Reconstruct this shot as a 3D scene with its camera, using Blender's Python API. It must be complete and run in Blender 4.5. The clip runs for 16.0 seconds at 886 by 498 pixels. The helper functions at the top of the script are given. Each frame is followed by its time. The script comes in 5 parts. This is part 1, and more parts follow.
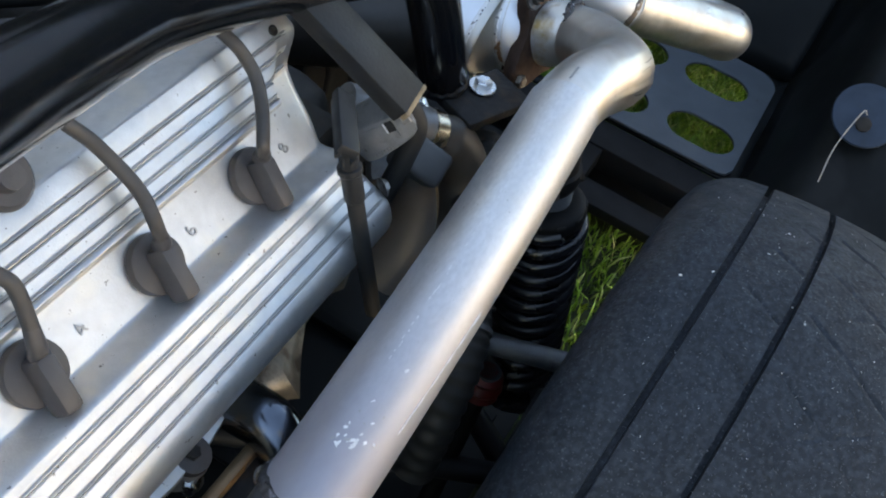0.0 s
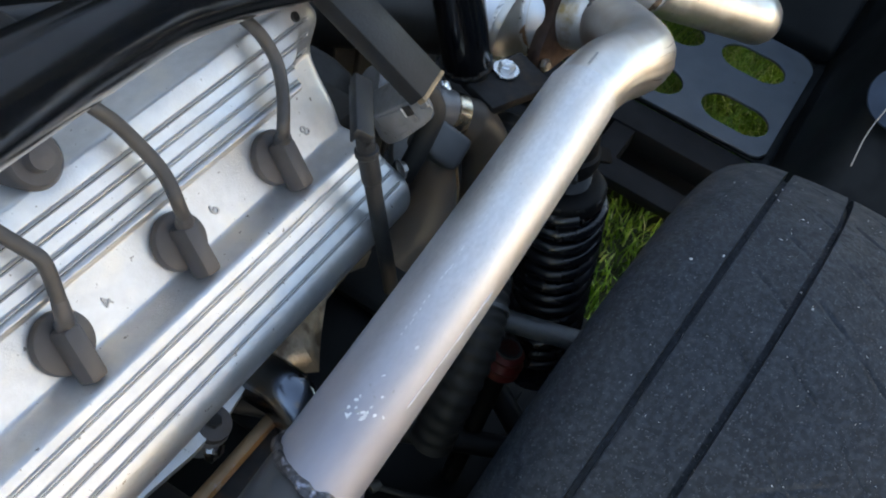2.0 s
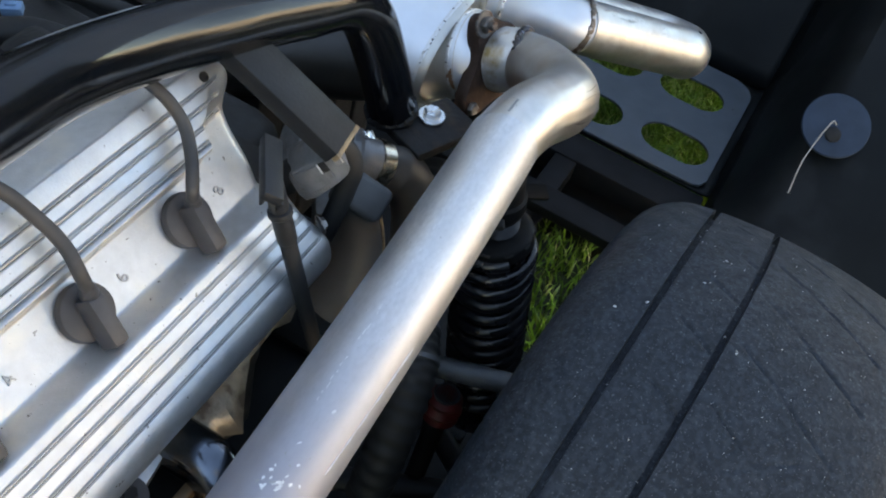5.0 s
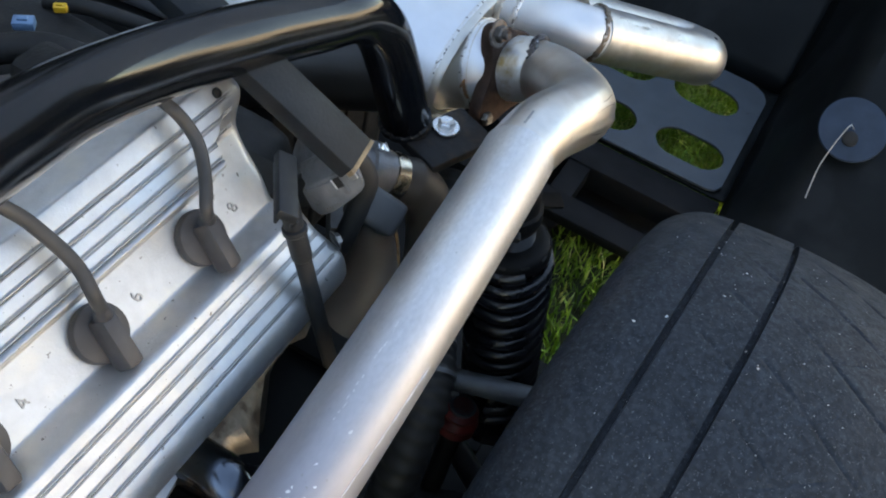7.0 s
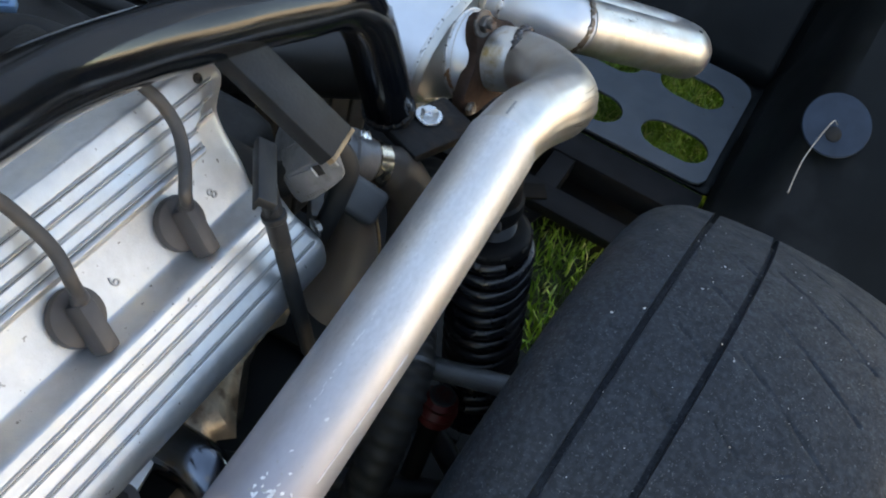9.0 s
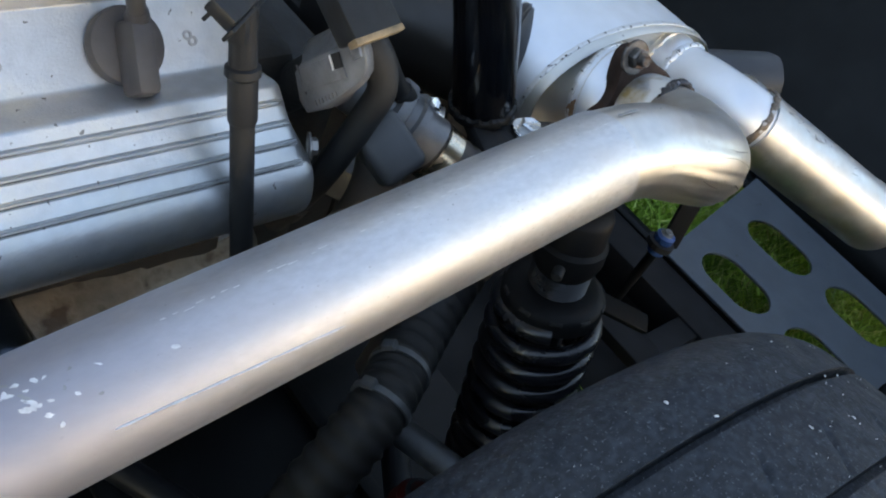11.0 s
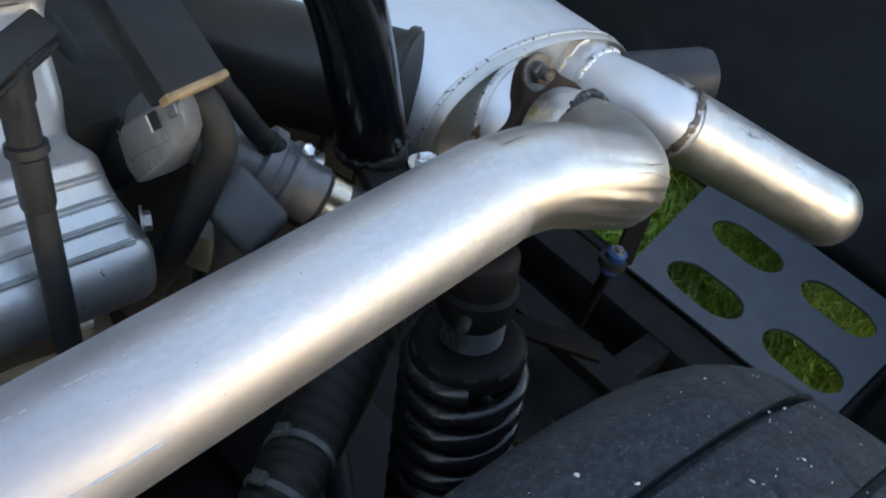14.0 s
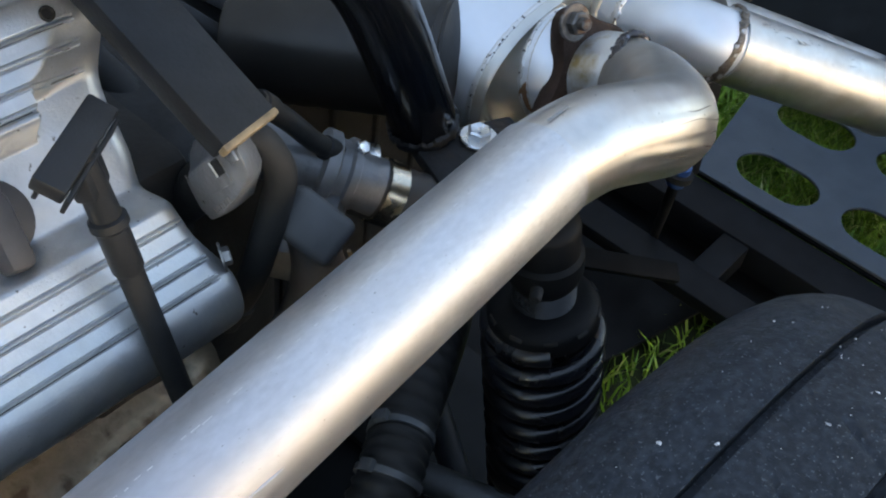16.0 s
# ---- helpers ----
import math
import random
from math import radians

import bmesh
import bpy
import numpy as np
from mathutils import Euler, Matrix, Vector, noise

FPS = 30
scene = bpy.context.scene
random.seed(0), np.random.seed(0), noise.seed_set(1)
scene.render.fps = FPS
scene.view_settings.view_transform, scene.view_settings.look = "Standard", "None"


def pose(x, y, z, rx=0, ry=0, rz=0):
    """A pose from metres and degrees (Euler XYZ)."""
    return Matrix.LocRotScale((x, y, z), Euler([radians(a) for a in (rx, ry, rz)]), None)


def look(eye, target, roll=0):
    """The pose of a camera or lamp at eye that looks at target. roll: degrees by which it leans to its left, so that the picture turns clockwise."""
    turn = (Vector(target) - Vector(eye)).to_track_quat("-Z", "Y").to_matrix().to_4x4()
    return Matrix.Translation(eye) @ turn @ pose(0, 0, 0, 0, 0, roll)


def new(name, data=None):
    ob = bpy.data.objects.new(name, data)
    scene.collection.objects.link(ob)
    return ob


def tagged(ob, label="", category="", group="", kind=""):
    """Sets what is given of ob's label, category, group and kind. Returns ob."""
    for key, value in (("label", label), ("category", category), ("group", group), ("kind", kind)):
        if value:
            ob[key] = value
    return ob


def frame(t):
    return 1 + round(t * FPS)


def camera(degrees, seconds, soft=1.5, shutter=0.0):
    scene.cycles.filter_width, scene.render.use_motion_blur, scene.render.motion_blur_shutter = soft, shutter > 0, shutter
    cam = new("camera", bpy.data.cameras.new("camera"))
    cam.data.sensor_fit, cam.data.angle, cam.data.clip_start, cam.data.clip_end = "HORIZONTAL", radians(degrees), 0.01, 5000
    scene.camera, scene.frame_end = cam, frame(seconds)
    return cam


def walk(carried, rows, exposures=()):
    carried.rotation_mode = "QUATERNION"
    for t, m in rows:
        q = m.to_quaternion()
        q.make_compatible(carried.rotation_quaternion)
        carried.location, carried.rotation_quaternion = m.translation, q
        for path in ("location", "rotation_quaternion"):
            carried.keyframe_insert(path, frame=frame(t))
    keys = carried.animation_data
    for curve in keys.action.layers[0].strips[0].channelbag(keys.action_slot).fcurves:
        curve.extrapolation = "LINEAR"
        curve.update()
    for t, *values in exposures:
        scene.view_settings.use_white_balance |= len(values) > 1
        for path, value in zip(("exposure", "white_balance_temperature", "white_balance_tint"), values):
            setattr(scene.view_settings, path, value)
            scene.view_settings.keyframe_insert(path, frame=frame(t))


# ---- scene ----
# ---------------------------------------------------------------- camera
cam = camera(47.17, 16.0, soft=2.0)
PATH = [
    (0.0, pose(-0.0454, 0.0274, 1.2398, 41.475, -12.633, -60.896)),
    (0.5, pose(-0.0466, 0.0146, 1.2409, 39.208, -12.116, -59.311)),
    (1.0, pose(-0.0544, 0.0097, 1.2628, 38.531, -10.880, -57.548)),
    (1.5, pose(-0.0514, 0.0074, 1.2659, 39.462, -11.115, -58.558)),
    (2.0, pose(-0.0479, 0.0050, 1.2644, 39.688, -11.257, -58.572)),
    (2.5, pose(-0.0415, 0.0024, 1.2657, 39.501, -11.271, -58.892)),
    (3.0, pose(-0.0337, -0.0021, 1.2706, 40.548, -11.203, -60.122)),
    (3.5, pose(-0.0210, -0.0104, 1.2772, 41.415, -12.006, -61.435)),
    (6.0, pose(-0.0092, -0.0074, 1.2805, 41.610, -10.963, -61.198)),
    (6.5, pose(-0.0067, -0.0036, 1.2802, 41.622, -10.714, -61.167)),
    (7.0, pose(0.0000, 0.0000, 1.2800, 41.565, -10.831, -61.198)),
    (7.5, pose(0.0042, 0.0019, 1.2799, 41.554, -10.783, -61.300)),
    (8.0, pose(0.0038, -0.0015, 1.2798, 41.541, -11.018, -61.452)),
    (8.5, pose(0.0034, -0.0012, 1.2804, 41.687, -11.488, -61.268)),
    (9.0, pose(0.0017, -0.0057, 1.2820, 40.960, -11.875, -61.075)),
    (11.5, pose(0.1932, -0.0886, 1.0160, 46.563, -21.626, -37.822)),
    (12.0, pose(0.2286, -0.0729, 1.0173, 45.954, -20.536, -39.534)),
    (12.5, pose(0.2427, -0.0737, 1.0150, 45.047, -20.316, -39.245)),
    (13.0, pose(0.2348, -0.0810, 1.0131, 45.815, -19.990, -38.479)),
    (13.5, look((0.271, -0.082, 1.047), (1.650, 0.630, -0.215), 21.8)),
    (14.0, pose(0.2473, -0.0803, 1.0263, 49.200, -15.778, -45.273)),
    (14.5, pose(0.2373, -0.0832, 1.0325, 46.914, -13.466, -43.354)),
    (15.0, pose(0.2157, -0.0835, 1.0314, 45.015, -14.078, -40.519)),
    (15.5, pose(0.2342, -0.0803, 1.0644, 43.261, -9.854, -44.374)),
    (16.0, pose(0.2553, -0.0683, 1.0794, 44.208, -6.578, -48.004)),
]
walk(cam, PATH, exposures=((0.0, 2.08, 9050, 10), (16.0, 2.08, 9050, 10)))

# ---------------------------------------------------------------- world, sun, exposure
SUN_DIR = Vector((-0.30, 0.74, 0.60)).normalized()      # from the place towards the sun
world = bpy.data.worlds.new("sky")
scene.world = world
world.use_nodes = True
wn = world.node_tree.nodes
sky = wn.new("ShaderNodeTexSky")
sky.sky_type = 'NISHITA'
sky.sun_disc = False
sky.dust_density = 0.0
sky.ozone_density = 1.5
sky.sun_elevation = math.asin(SUN_DIR.z)
sky.sun_rotation = math.atan2(SUN_DIR.x, SUN_DIR.y)
world.node_tree.links.new(sky.outputs[0], wn["Background"].inputs[0])
wn["Background"].inputs[1].default_value = 0.15
sun = new("sun", bpy.data.lights.new("sun", 'SUN'))
sun.data.energy = 5.0
sun.data.angle = radians(0.6)
sun.data.color = (1.0, 0.90, 0.78)
sun.matrix_world = look(SUN_DIR * 10, (0, 0, 0))


# ---------------------------------------------------------------- materials
def mat(name, base, rough=0.5, metal=0.0, var=0.25, scale=60.0, speck=None, speck_scale=400.0, speck_at=0.7,
        bump=0.15, bump_scale=300.0, rough_var=0.12, coat=0.0, stretch=(1, 1, 1), second=None, second_at=0.55,
        second_scale=9.0, spread=0.08, rand=0.0, spec=0.5, tint=None):
    """Base colour with two scales of variation, optional specks and stains, and fine relief."""
    m = bpy.data.materials.new(name)
    m.use_nodes = True
    nt = m.node_tree
    nd, lk = nt.nodes, nt.links
    bs = nd["Principled BSDF"]
    tc = nd.new("ShaderNodeTexCoord")
    mp = nd.new("ShaderNodeMapping")
    mp.inputs["Scale"].default_value = stretch
    lk.new(tc.outputs["Object"], mp.inputs[0])

    def nz(s, detail=4.0, src=mp):
        n = nd.new("ShaderNodeTexNoise")
        n.inputs["Scale"].default_value = s
        n.inputs["Detail"].default_value = detail
        lk.new(src.outputs[0], n.inputs["Vector"])
        return n

    def ramp(src, a, b, lo=0.0, hi=1.0):
        r = nd.new("ShaderNodeMapRange")
        for i, v in enumerate((a, b, lo, hi)):
            r.inputs[i + 1].default_value = v
        r.clamp = True
        lk.new(src, r.inputs[0])
        return r.outputs[0]

    def mix(fac, a, b):
        x = nd.new("ShaderNodeMix")
        x.data_type = 'RGBA'
        if isinstance(fac, float):
            x.inputs[0].default_value = fac
        else:
            lk.new(fac, x.inputs[0])
        for i, v in ((6, a), (7, b)):
            if isinstance(v, tuple):
                x.inputs[i].default_value = (*v, 1)
            else:
                lk.new(v, x.inputs[i])
        return x.outputs[2]

    dark = tuple(c * (1 - var) for c in base)
    light = tuple(min(1, c * (1 + var)) for c in base)
    col = mix(ramp(nz(scale).outputs[0], 0.3, 0.7), dark, light)
    big = ramp(nz(scale * 0.11, 3).outputs[0], 0.3, 0.7)
    col = mix(ramp(big, 0, 1, 0, 0.5), col, tuple(c * (1 - 0.7 * var) for c in base))
    if second:
        st = ramp(nz(second_scale, 6).outputs[0], second_at, second_at + spread)
        col = mix(st, col, second)
    if speck:
        sp = ramp(nz(speck_scale, 2).outputs[0], speck_at, speck_at + 0.05)
        col = mix(sp, col, speck)
    if rand:
        oi = nd.new("ShaderNodeObjectInfo")
        hs = nd.new("ShaderNodeHueSaturation")
        lk.new(ramp(oi.outputs["Random"], 0, 1, 1 - rand, 1 + rand), hs.inputs["Value"])
        lk.new(col, hs.inputs["Color"])
        col = hs.outputs[0]
    if tint:                                                  # colour shifts along x from tint[1] to tint[2]
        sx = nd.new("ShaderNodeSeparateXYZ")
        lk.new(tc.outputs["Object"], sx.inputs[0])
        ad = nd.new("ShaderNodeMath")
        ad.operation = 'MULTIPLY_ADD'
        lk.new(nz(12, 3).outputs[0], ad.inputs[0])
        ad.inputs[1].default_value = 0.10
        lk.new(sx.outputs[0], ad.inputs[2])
        darkened = ramp(ad.outputs[0], tint[1], tint[2])
        col = mix(darkened, col, tint[0])
    lk.new(col, bs.inputs["Base Color"])
    bs.inputs["Metallic"].default_value = metal
    gloss = ramp(nz(scale * 0.4, 5).outputs[0], 0.3, 0.7, max(0.02, rough - rough_var), min(1, rough + rough_var))
    if tint:                                                  # rougher where the colour has shifted
        dull = nd.new("ShaderNodeMath")
        dull.operation = 'ADD'
        lk.new(gloss, dull.inputs[0])
        lk.new(ramp(darkened, 0, 1, 0.0, 0.16), dull.inputs[1])
        gloss = dull.outputs[0]
    lk.new(gloss, bs.inputs["Roughness"])
    bs.inputs["Coat Weight"].default_value = coat
    bs.inputs["Specular IOR Level"].default_value = spec
    bs.inputs["Coat Roughness"].default_value = 0.08
    if bump:
        b = nd.new("ShaderNodeBump")
        b.inputs["Strength"].default_value = bump
        b.inputs["Distance"].default_value = 0.002
        lk.new(nz(bump_scale, 5).outputs[0], b.inputs["Height"])
        lk.new(b.outputs[0], bs.inputs["Normal"])
    return m


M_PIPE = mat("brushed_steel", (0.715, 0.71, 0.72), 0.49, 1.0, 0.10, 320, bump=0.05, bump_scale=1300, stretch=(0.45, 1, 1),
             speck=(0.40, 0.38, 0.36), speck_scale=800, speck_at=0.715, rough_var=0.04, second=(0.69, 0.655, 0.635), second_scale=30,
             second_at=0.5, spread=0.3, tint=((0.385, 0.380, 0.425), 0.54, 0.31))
M_PIT = mat("matt_black_mount", (0.006, 0.006, 0.0066), 0.6, 0.0, 0.3, 60, bump=0.1, spec=0.15)
M_HOSEGREY = mat("grey_brown_rubber", (0.040, 0.036, 0.033), 0.5, 0.0, 0.25, 60, bump=0.12, second=(0.07, 0.055, 0.042), second_scale=22,
                 second_at=0.55, spread=0.2)
M_TAIL = mat("polished_tail_steel", (0.60, 0.60, 0.60), 0.38, 1.0, 0.14, 90, bump=0.12, bump_scale=70, rough_var=0.11,
             second=(0.54, 0.51, 0.48), second_scale=26, second_at=0.40, spread=0.35, speck=(0.3, 0.28, 0.26), speck_scale=240, speck_at=0.72)
M_BEND = mat("polished_steel", (0.73, 0.70, 0.67), 0.37, 1.0, 0.08, 90, bump=0.06, bump_scale=55, rough_var=0.06,
             second=(0.60, 0.53, 0.47), second_scale=26, second_at=0.40, spread=0.35, speck=(0.3, 0.28, 0.26), speck_scale=260, speck_at=0.73)
M_COLLECTOR = mat("dull_collector_steel", (0.060, 0.063, 0.069), 0.5, 0.4, 0.2, 30, bump=0.1, bump_scale=300)
M_DRAWN = mat("dark_draw_mark", (0.26, 0.23, 0.21), 0.45, 0.8, 0.3, 200)
M_SEAM = mat("pale_drawn_seam", (0.76, 0.755, 0.76), 0.47, 1.0, 0.15, 200, bump=0.1)
M_BLUED = mat("blued_steel", (0.11, 0.13, 0.16), 0.13, 1.0, 0.35, 40, bump=0.04, second=(0.22, 0.16, 0.11), second_scale=30)
M_ALLOY = mat("cast_alloy", (0.575, 0.588, 0.605), 0.45, 0.88, 0.08, 120, bump=0.14, bump_scale=600, rough_var=0.06,
              speck=(0.20, 0.19, 0.18), speck_scale=240, speck_at=0.705, second=(0.66, 0.64, 0.60), second_scale=34,
              second_at=0.5, spread=0.25)
M_MUFF = mat("aluminised_steel", (0.755, 0.78, 0.815), 0.44, 0.70, 0.05, 40, bump=0.04, bump_scale=400, rough_var=0.06)
M_WELD = mat("weld_bead", (0.20, 0.16, 0.13), 0.45, 0.9, 0.5, 300, bump=0.6, bump_scale=260, second=(0.5, 0.5, 0.5),
             second_scale=120)
M_WELDDARK = mat("dark_weld_bead", (0.10, 0.095, 0.10), 0.30, 0.9, 0.5, 240, bump=0.5, bump_scale=200, second=(0.36, 0.36, 0.42),
                 second_scale=110, second_at=0.56)
M_CAP = mat("weathered_aluminised_steel", (0.66, 0.64, 0.60), 0.42, 0.85, 0.07, 40, bump=0.05, bump_scale=300,
            second=(0.52, 0.47, 0.40), second_scale=14, second_at=0.56, spread=0.2, speck=(0.2, 0.18, 0.16), speck_scale=120, speck_at=0.76)
M_SPECKWELD = mat("speckled_weld", (0.78, 0.78, 0.78), 0.4, 0.85, 0.1, 60, bump=0.4, bump_scale=300, speck=(0.10, 0.09, 0.08),
                  speck_scale=230, speck_at=0.60)
M_INLET = mat("yellowed_inlet_steel", (0.78, 0.78, 0.78), 0.40, 0.85, 0.06, 40, second=(0.42, 0.30, 0.14), second_scale=26, second_at=0.60,
              spread=0.12, rough_var=0.06)
M_STAIN = mat("brown_heat_stain", (0.34, 0.19, 0.11), 0.45, 0.7, 0.25, 60)
M_THREAD = mat("dark_thread_steel", (0.012, 0.013, 0.015), 0.32, 0.4, 0.3, 120)
M_STRAP = mat("pale_grey_strap", (0.085, 0.092, 0.10), 0.45, 0.2, 0.3, 120)
M_DULLTHREAD = mat("dull_thread_steel", (0.075, 0.08, 0.085), 0.5, 0.3, 0.3, 120)
M_FRAME = mat("dusty_black_frame", (0.0066, 0.0072, 0.0084), 0.6, 0.0, 0.35, 25, bump=0.15, bump_scale=200, second=(0.0095, 0.0095, 0.0105),
              second_scale=14, second_at=0.55, spread=0.2, spec=0.18)
M_RUST = mat("rusty_steel", (0.060, 0.033, 0.024), 0.65, 0.5, 0.5, 90, bump=0.4, bump_scale=260,
             second=(0.16, 0.07, 0.035), second_scale=45, second_at=0.6)
M_HEAT = mat("heat_tinted_steel", (0.26, 0.17, 0.10), 0.5, 0.7, 0.3, 30, second=(0.35, 0.42, 0.55), second_scale=22)
M_OLDBOLT = mat("dull_rusty_bolt", (0.16, 0.145, 0.135), 0.5, 0.7, 0.4, 150, bump=0.3, bump_scale=250, second=(0.10, 0.05, 0.03), second_scale=70, second_at=0.55)
M_STARTER = mat("dusty_brown_casing", (0.022, 0.020, 0.019), 0.42, 0.1, 0.25, 30, bump=0.1, bump_scale=200, second=(0.02, 0.018, 0.017), second_scale=14, second_at=0.5, spread=0.3)
M_CASING = mat("grey_moulded_casing", (0.058, 0.060, 0.064), 0.48, 0.0, 0.2, 40, bump=0.12, bump_scale=300, second=(0.040, 0.036, 0.032), second_scale=20, second_at=0.5, spread=0.25)
M_DARKWALL = mat("dark_stained_boards", (0.018, 0.022, 0.018), 0.8, 0.0, 0.3, 4, bump=0.3, bump_scale=60)
M_STRUT = mat("dusty_grey_strut", (0.0040, 0.0043, 0.0048), 0.7, 0.0, 0.3, 40, bump=0.2, bump_scale=200, spec=0.12)
M_WORN = mat("worn_steel", (0.30, 0.29, 0.28), 0.4, 0.9, 0.3, 150)
M_BLACKTUBE = mat("gloss_black_paint", (0.004, 0.005, 0.007), 0.13, 0.0, 0.3, 40, bump=0.02, bump_scale=160, spec=0.5,
                  rough_var=0.04, speck=(0.06, 0.06, 0.06), speck_scale=200, speck_at=0.77)
M_BLACK = mat("satin_black_paint", (0.0088, 0.0110, 0.0140), 0.5, 0.0, 0.3, 50, bump=0.15, bump_scale=350,
              second=(0.016, 0.016, 0.016), second_scale=25, second_at=0.68, spec=0.30)
M_EDGE = mat("bare_brown_edge", (0.27, 0.19, 0.11), 0.6, 0.1, 0.4, 150)
M_PLASTIC = mat("grey_plastic", (0.055, 0.052, 0.055), 0.5, 0.0, 0.15, 80, bump=0.1, bump_scale=600)
M_DIP = mat("dark_grey_plastic", (0.016, 0.0165, 0.018), 0.45, 0.0, 0.15, 80, bump=0.1, bump_scale=600, spec=0.35)
M_RUBBERHOSE = mat("black_rubber_hose", (0.018, 0.018, 0.0185), 0.6, 0.0, 0.25, 60, bump=0.1, spec=0.3)
M_LEAD = mat("grey_lead_rubber", (0.045, 0.042, 0.042), 0.5, 0.0, 0.2, 80, bump=0.1)
M_TYRE = mat("dusty_tyre_rubber", (0.0088, 0.0135, 0.0205), 0.62, 0.0, 0.35, 120, bump=0.6, bump_scale=260,
             speck=(0.075, 0.085, 0.10), speck_scale=520, speck_at=0.64, second=(0.025, 0.034, 0.046), second_scale=190,
             second_at=0.45, spread=0.24, spec=0.4)
M_PLATE = mat("grey_blue_paint", (0.060, 0.076, 0.093), 0.5, 0.0, 0.12, 25, bump=0.1, bump_scale=200,
              speck=(0.02, 0.02, 0.02), speck_scale=60, speck_at=0.74)
M_SHELL = mat("black_gelcoat", (0.0055, 0.0072, 0.0080), 0.45, 0.0, 0.4, 12, bump=0.1, bump_scale=60, second=(0.010, 0.012, 0.0135),
              second_scale=7, spec=0.13)
M_GREYCAST = mat("dull_grey_casting", (0.13, 0.14, 0.15), 0.5, 0.5, 0.25, 50, bump=0.3, bump_scale=250, second=(0.06, 0.06, 0.06),
                 second_scale=40, second_at=0.58, spread=0.15)
M_SENSOR = mat("grey_casting", (0.215, 0.22, 0.23), 0.42, 0.35, 0.2, 60, bump=0.3, bump_scale=300, second=(0.14, 0.14, 0.145),
               second_scale=50, second_at=0.55, spread=0.15)
M_DARKCAST = mat("grimy_dark_casting", (0.023, 0.0225, 0.0225), 0.6, 0.0, 0.4, 40, bump=0.3, bump_scale=250, spec=0.22)
M_SHIELD = mat("scorched_heat_shield", (0.27, 0.235, 0.19), 0.48, 0.8, 0.30, 60, bump=0.35, bump_scale=200,
               second=(0.11, 0.085, 0.065), second_scale=60, second_at=0.5, spread=0.15)
M_ZINC = mat("zinc_plated_steel", (0.66, 0.67, 0.68), 0.28, 1.0, 0.12, 200, bump=0.05)
M_BRASS = mat("yellowed_clamp_steel", (0.70, 0.62, 0.50), 0.25, 1.0, 0.12, 120, bump=0.05)
M_SPRING = mat("black_spring_paint", (0.010, 0.011, 0.014), 0.28, 0.0, 0.3, 60, bump=0.06, spec=0.6)
M_BLUE = mat("blue_bushing", (0.012, 0.06, 0.20), 0.5, 0.0, 0.3, 90)
M_DISC = mat("dull_blue_disc", (0.020, 0.036, 0.062), 0.55, 0.0, 0.2, 30, spec=0.25)
M_WIRE = mat("pale_wire", (0.45, 0.42, 0.38), 0.5, 0.0, 0.1, 90)
M_YELLOW = mat("yellow_plastic", (0.75, 0.42, 0.03), 0.4, 0.0, 0.1, 90)
M_LTBLUE = mat("light_blue_plastic", (0.12, 0.24, 0.40), 0.4, 0.0, 0.15, 90)
M_RED = mat("dull_red_rubber", (0.12, 0.012, 0.010), 0.5, 0.0, 0.3, 60)
M_SOIL = mat("turf_soil", (0.035, 0.045, 0.015), 0.9, 0.0, 0.5, 30, bump=0.6, bump_scale=80)
M_SCUFF = mat("pale_scuff", (0.75, 0.75, 0.76), 0.6, 0.3, 0.2, 200)
M_FLECK = mat("pale_dirt", (0.55, 0.55, 0.56), 0.8, 0.0, 0.3, 300, rand=0.45)
M_RENDER = mat("cream_wall_render", (0.80, 0.75, 0.66), 0.85, 0.0, 0.06, 3, bump=0.3, bump_scale=60)
M_SHADEWALL = mat("blue_grey_render", (0.25, 0.285, 0.35), 0.85, 0.0, 0.08, 3, bump=0.3, bump_scale=60)
M_PALEBLUE = mat("pale_blue_render", (0.42, 0.50, 0.66), 0.85, 0.0, 0.08, 3, bump=0.3, bump_scale=60)
M_FOOT = mat("grimy_foot_plate", (0.016, 0.016, 0.017), 0.55, 0.0, 0.4, 60, bump=0.4, bump_scale=200, second=(0.040, 0.026, 0.018), second_scale=40,
             second_at=0.52, spread=0.15, spec=0.25)
M_PAVING = mat("pale_paving", (0.60, 0.57, 0.52), 0.85, 0.0, 0.12, 3, bump=0.2, bump_scale=60)
# dark tone for shadow lines painted into the cover grooves
M_GROOVESHADE = mat("groove_grime", (0.17, 0.165, 0.16), 0.6, 0.3, 0.5, 120, bump=0.2)
M_MARK = mat("cast_marking", (0.36, 0.36, 0.36), 0.5, 0.6, 0.1, 200)


def grass_material():
    m = bpy.data.materials.new("grass_blade")
    m.use_nodes = True
    nd, lk = m.node_tree.nodes, m.node_tree.links
    bs = nd["Principled BSDF"]
    geo = nd.new("ShaderNodeNewGeometry")
    cr = nd.new("ShaderNodeValToRGB")
    cr.color_ramp.elements[0].color = (0.085, 0.17, 0.016, 1)
    cr.color_ramp.elements[1].color = (0.66, 0.68, 0.30, 1)
    a = cr.color_ramp.elements.new(0.45)
    a.color = (0.17, 0.35, 0.033, 1)
    b = cr.color_ramp.elements.new(0.84)
    b.color = (0.32, 0.52, 0.07, 1)
    lk.new(geo.outputs["Random Per Island"], cr.inputs[0])
    lk.new(cr.outputs[0], bs.inputs["Base Color"])
    bs.inputs["Roughness"].default_value = 0.5
    return m


M_GRASS = grass_material()


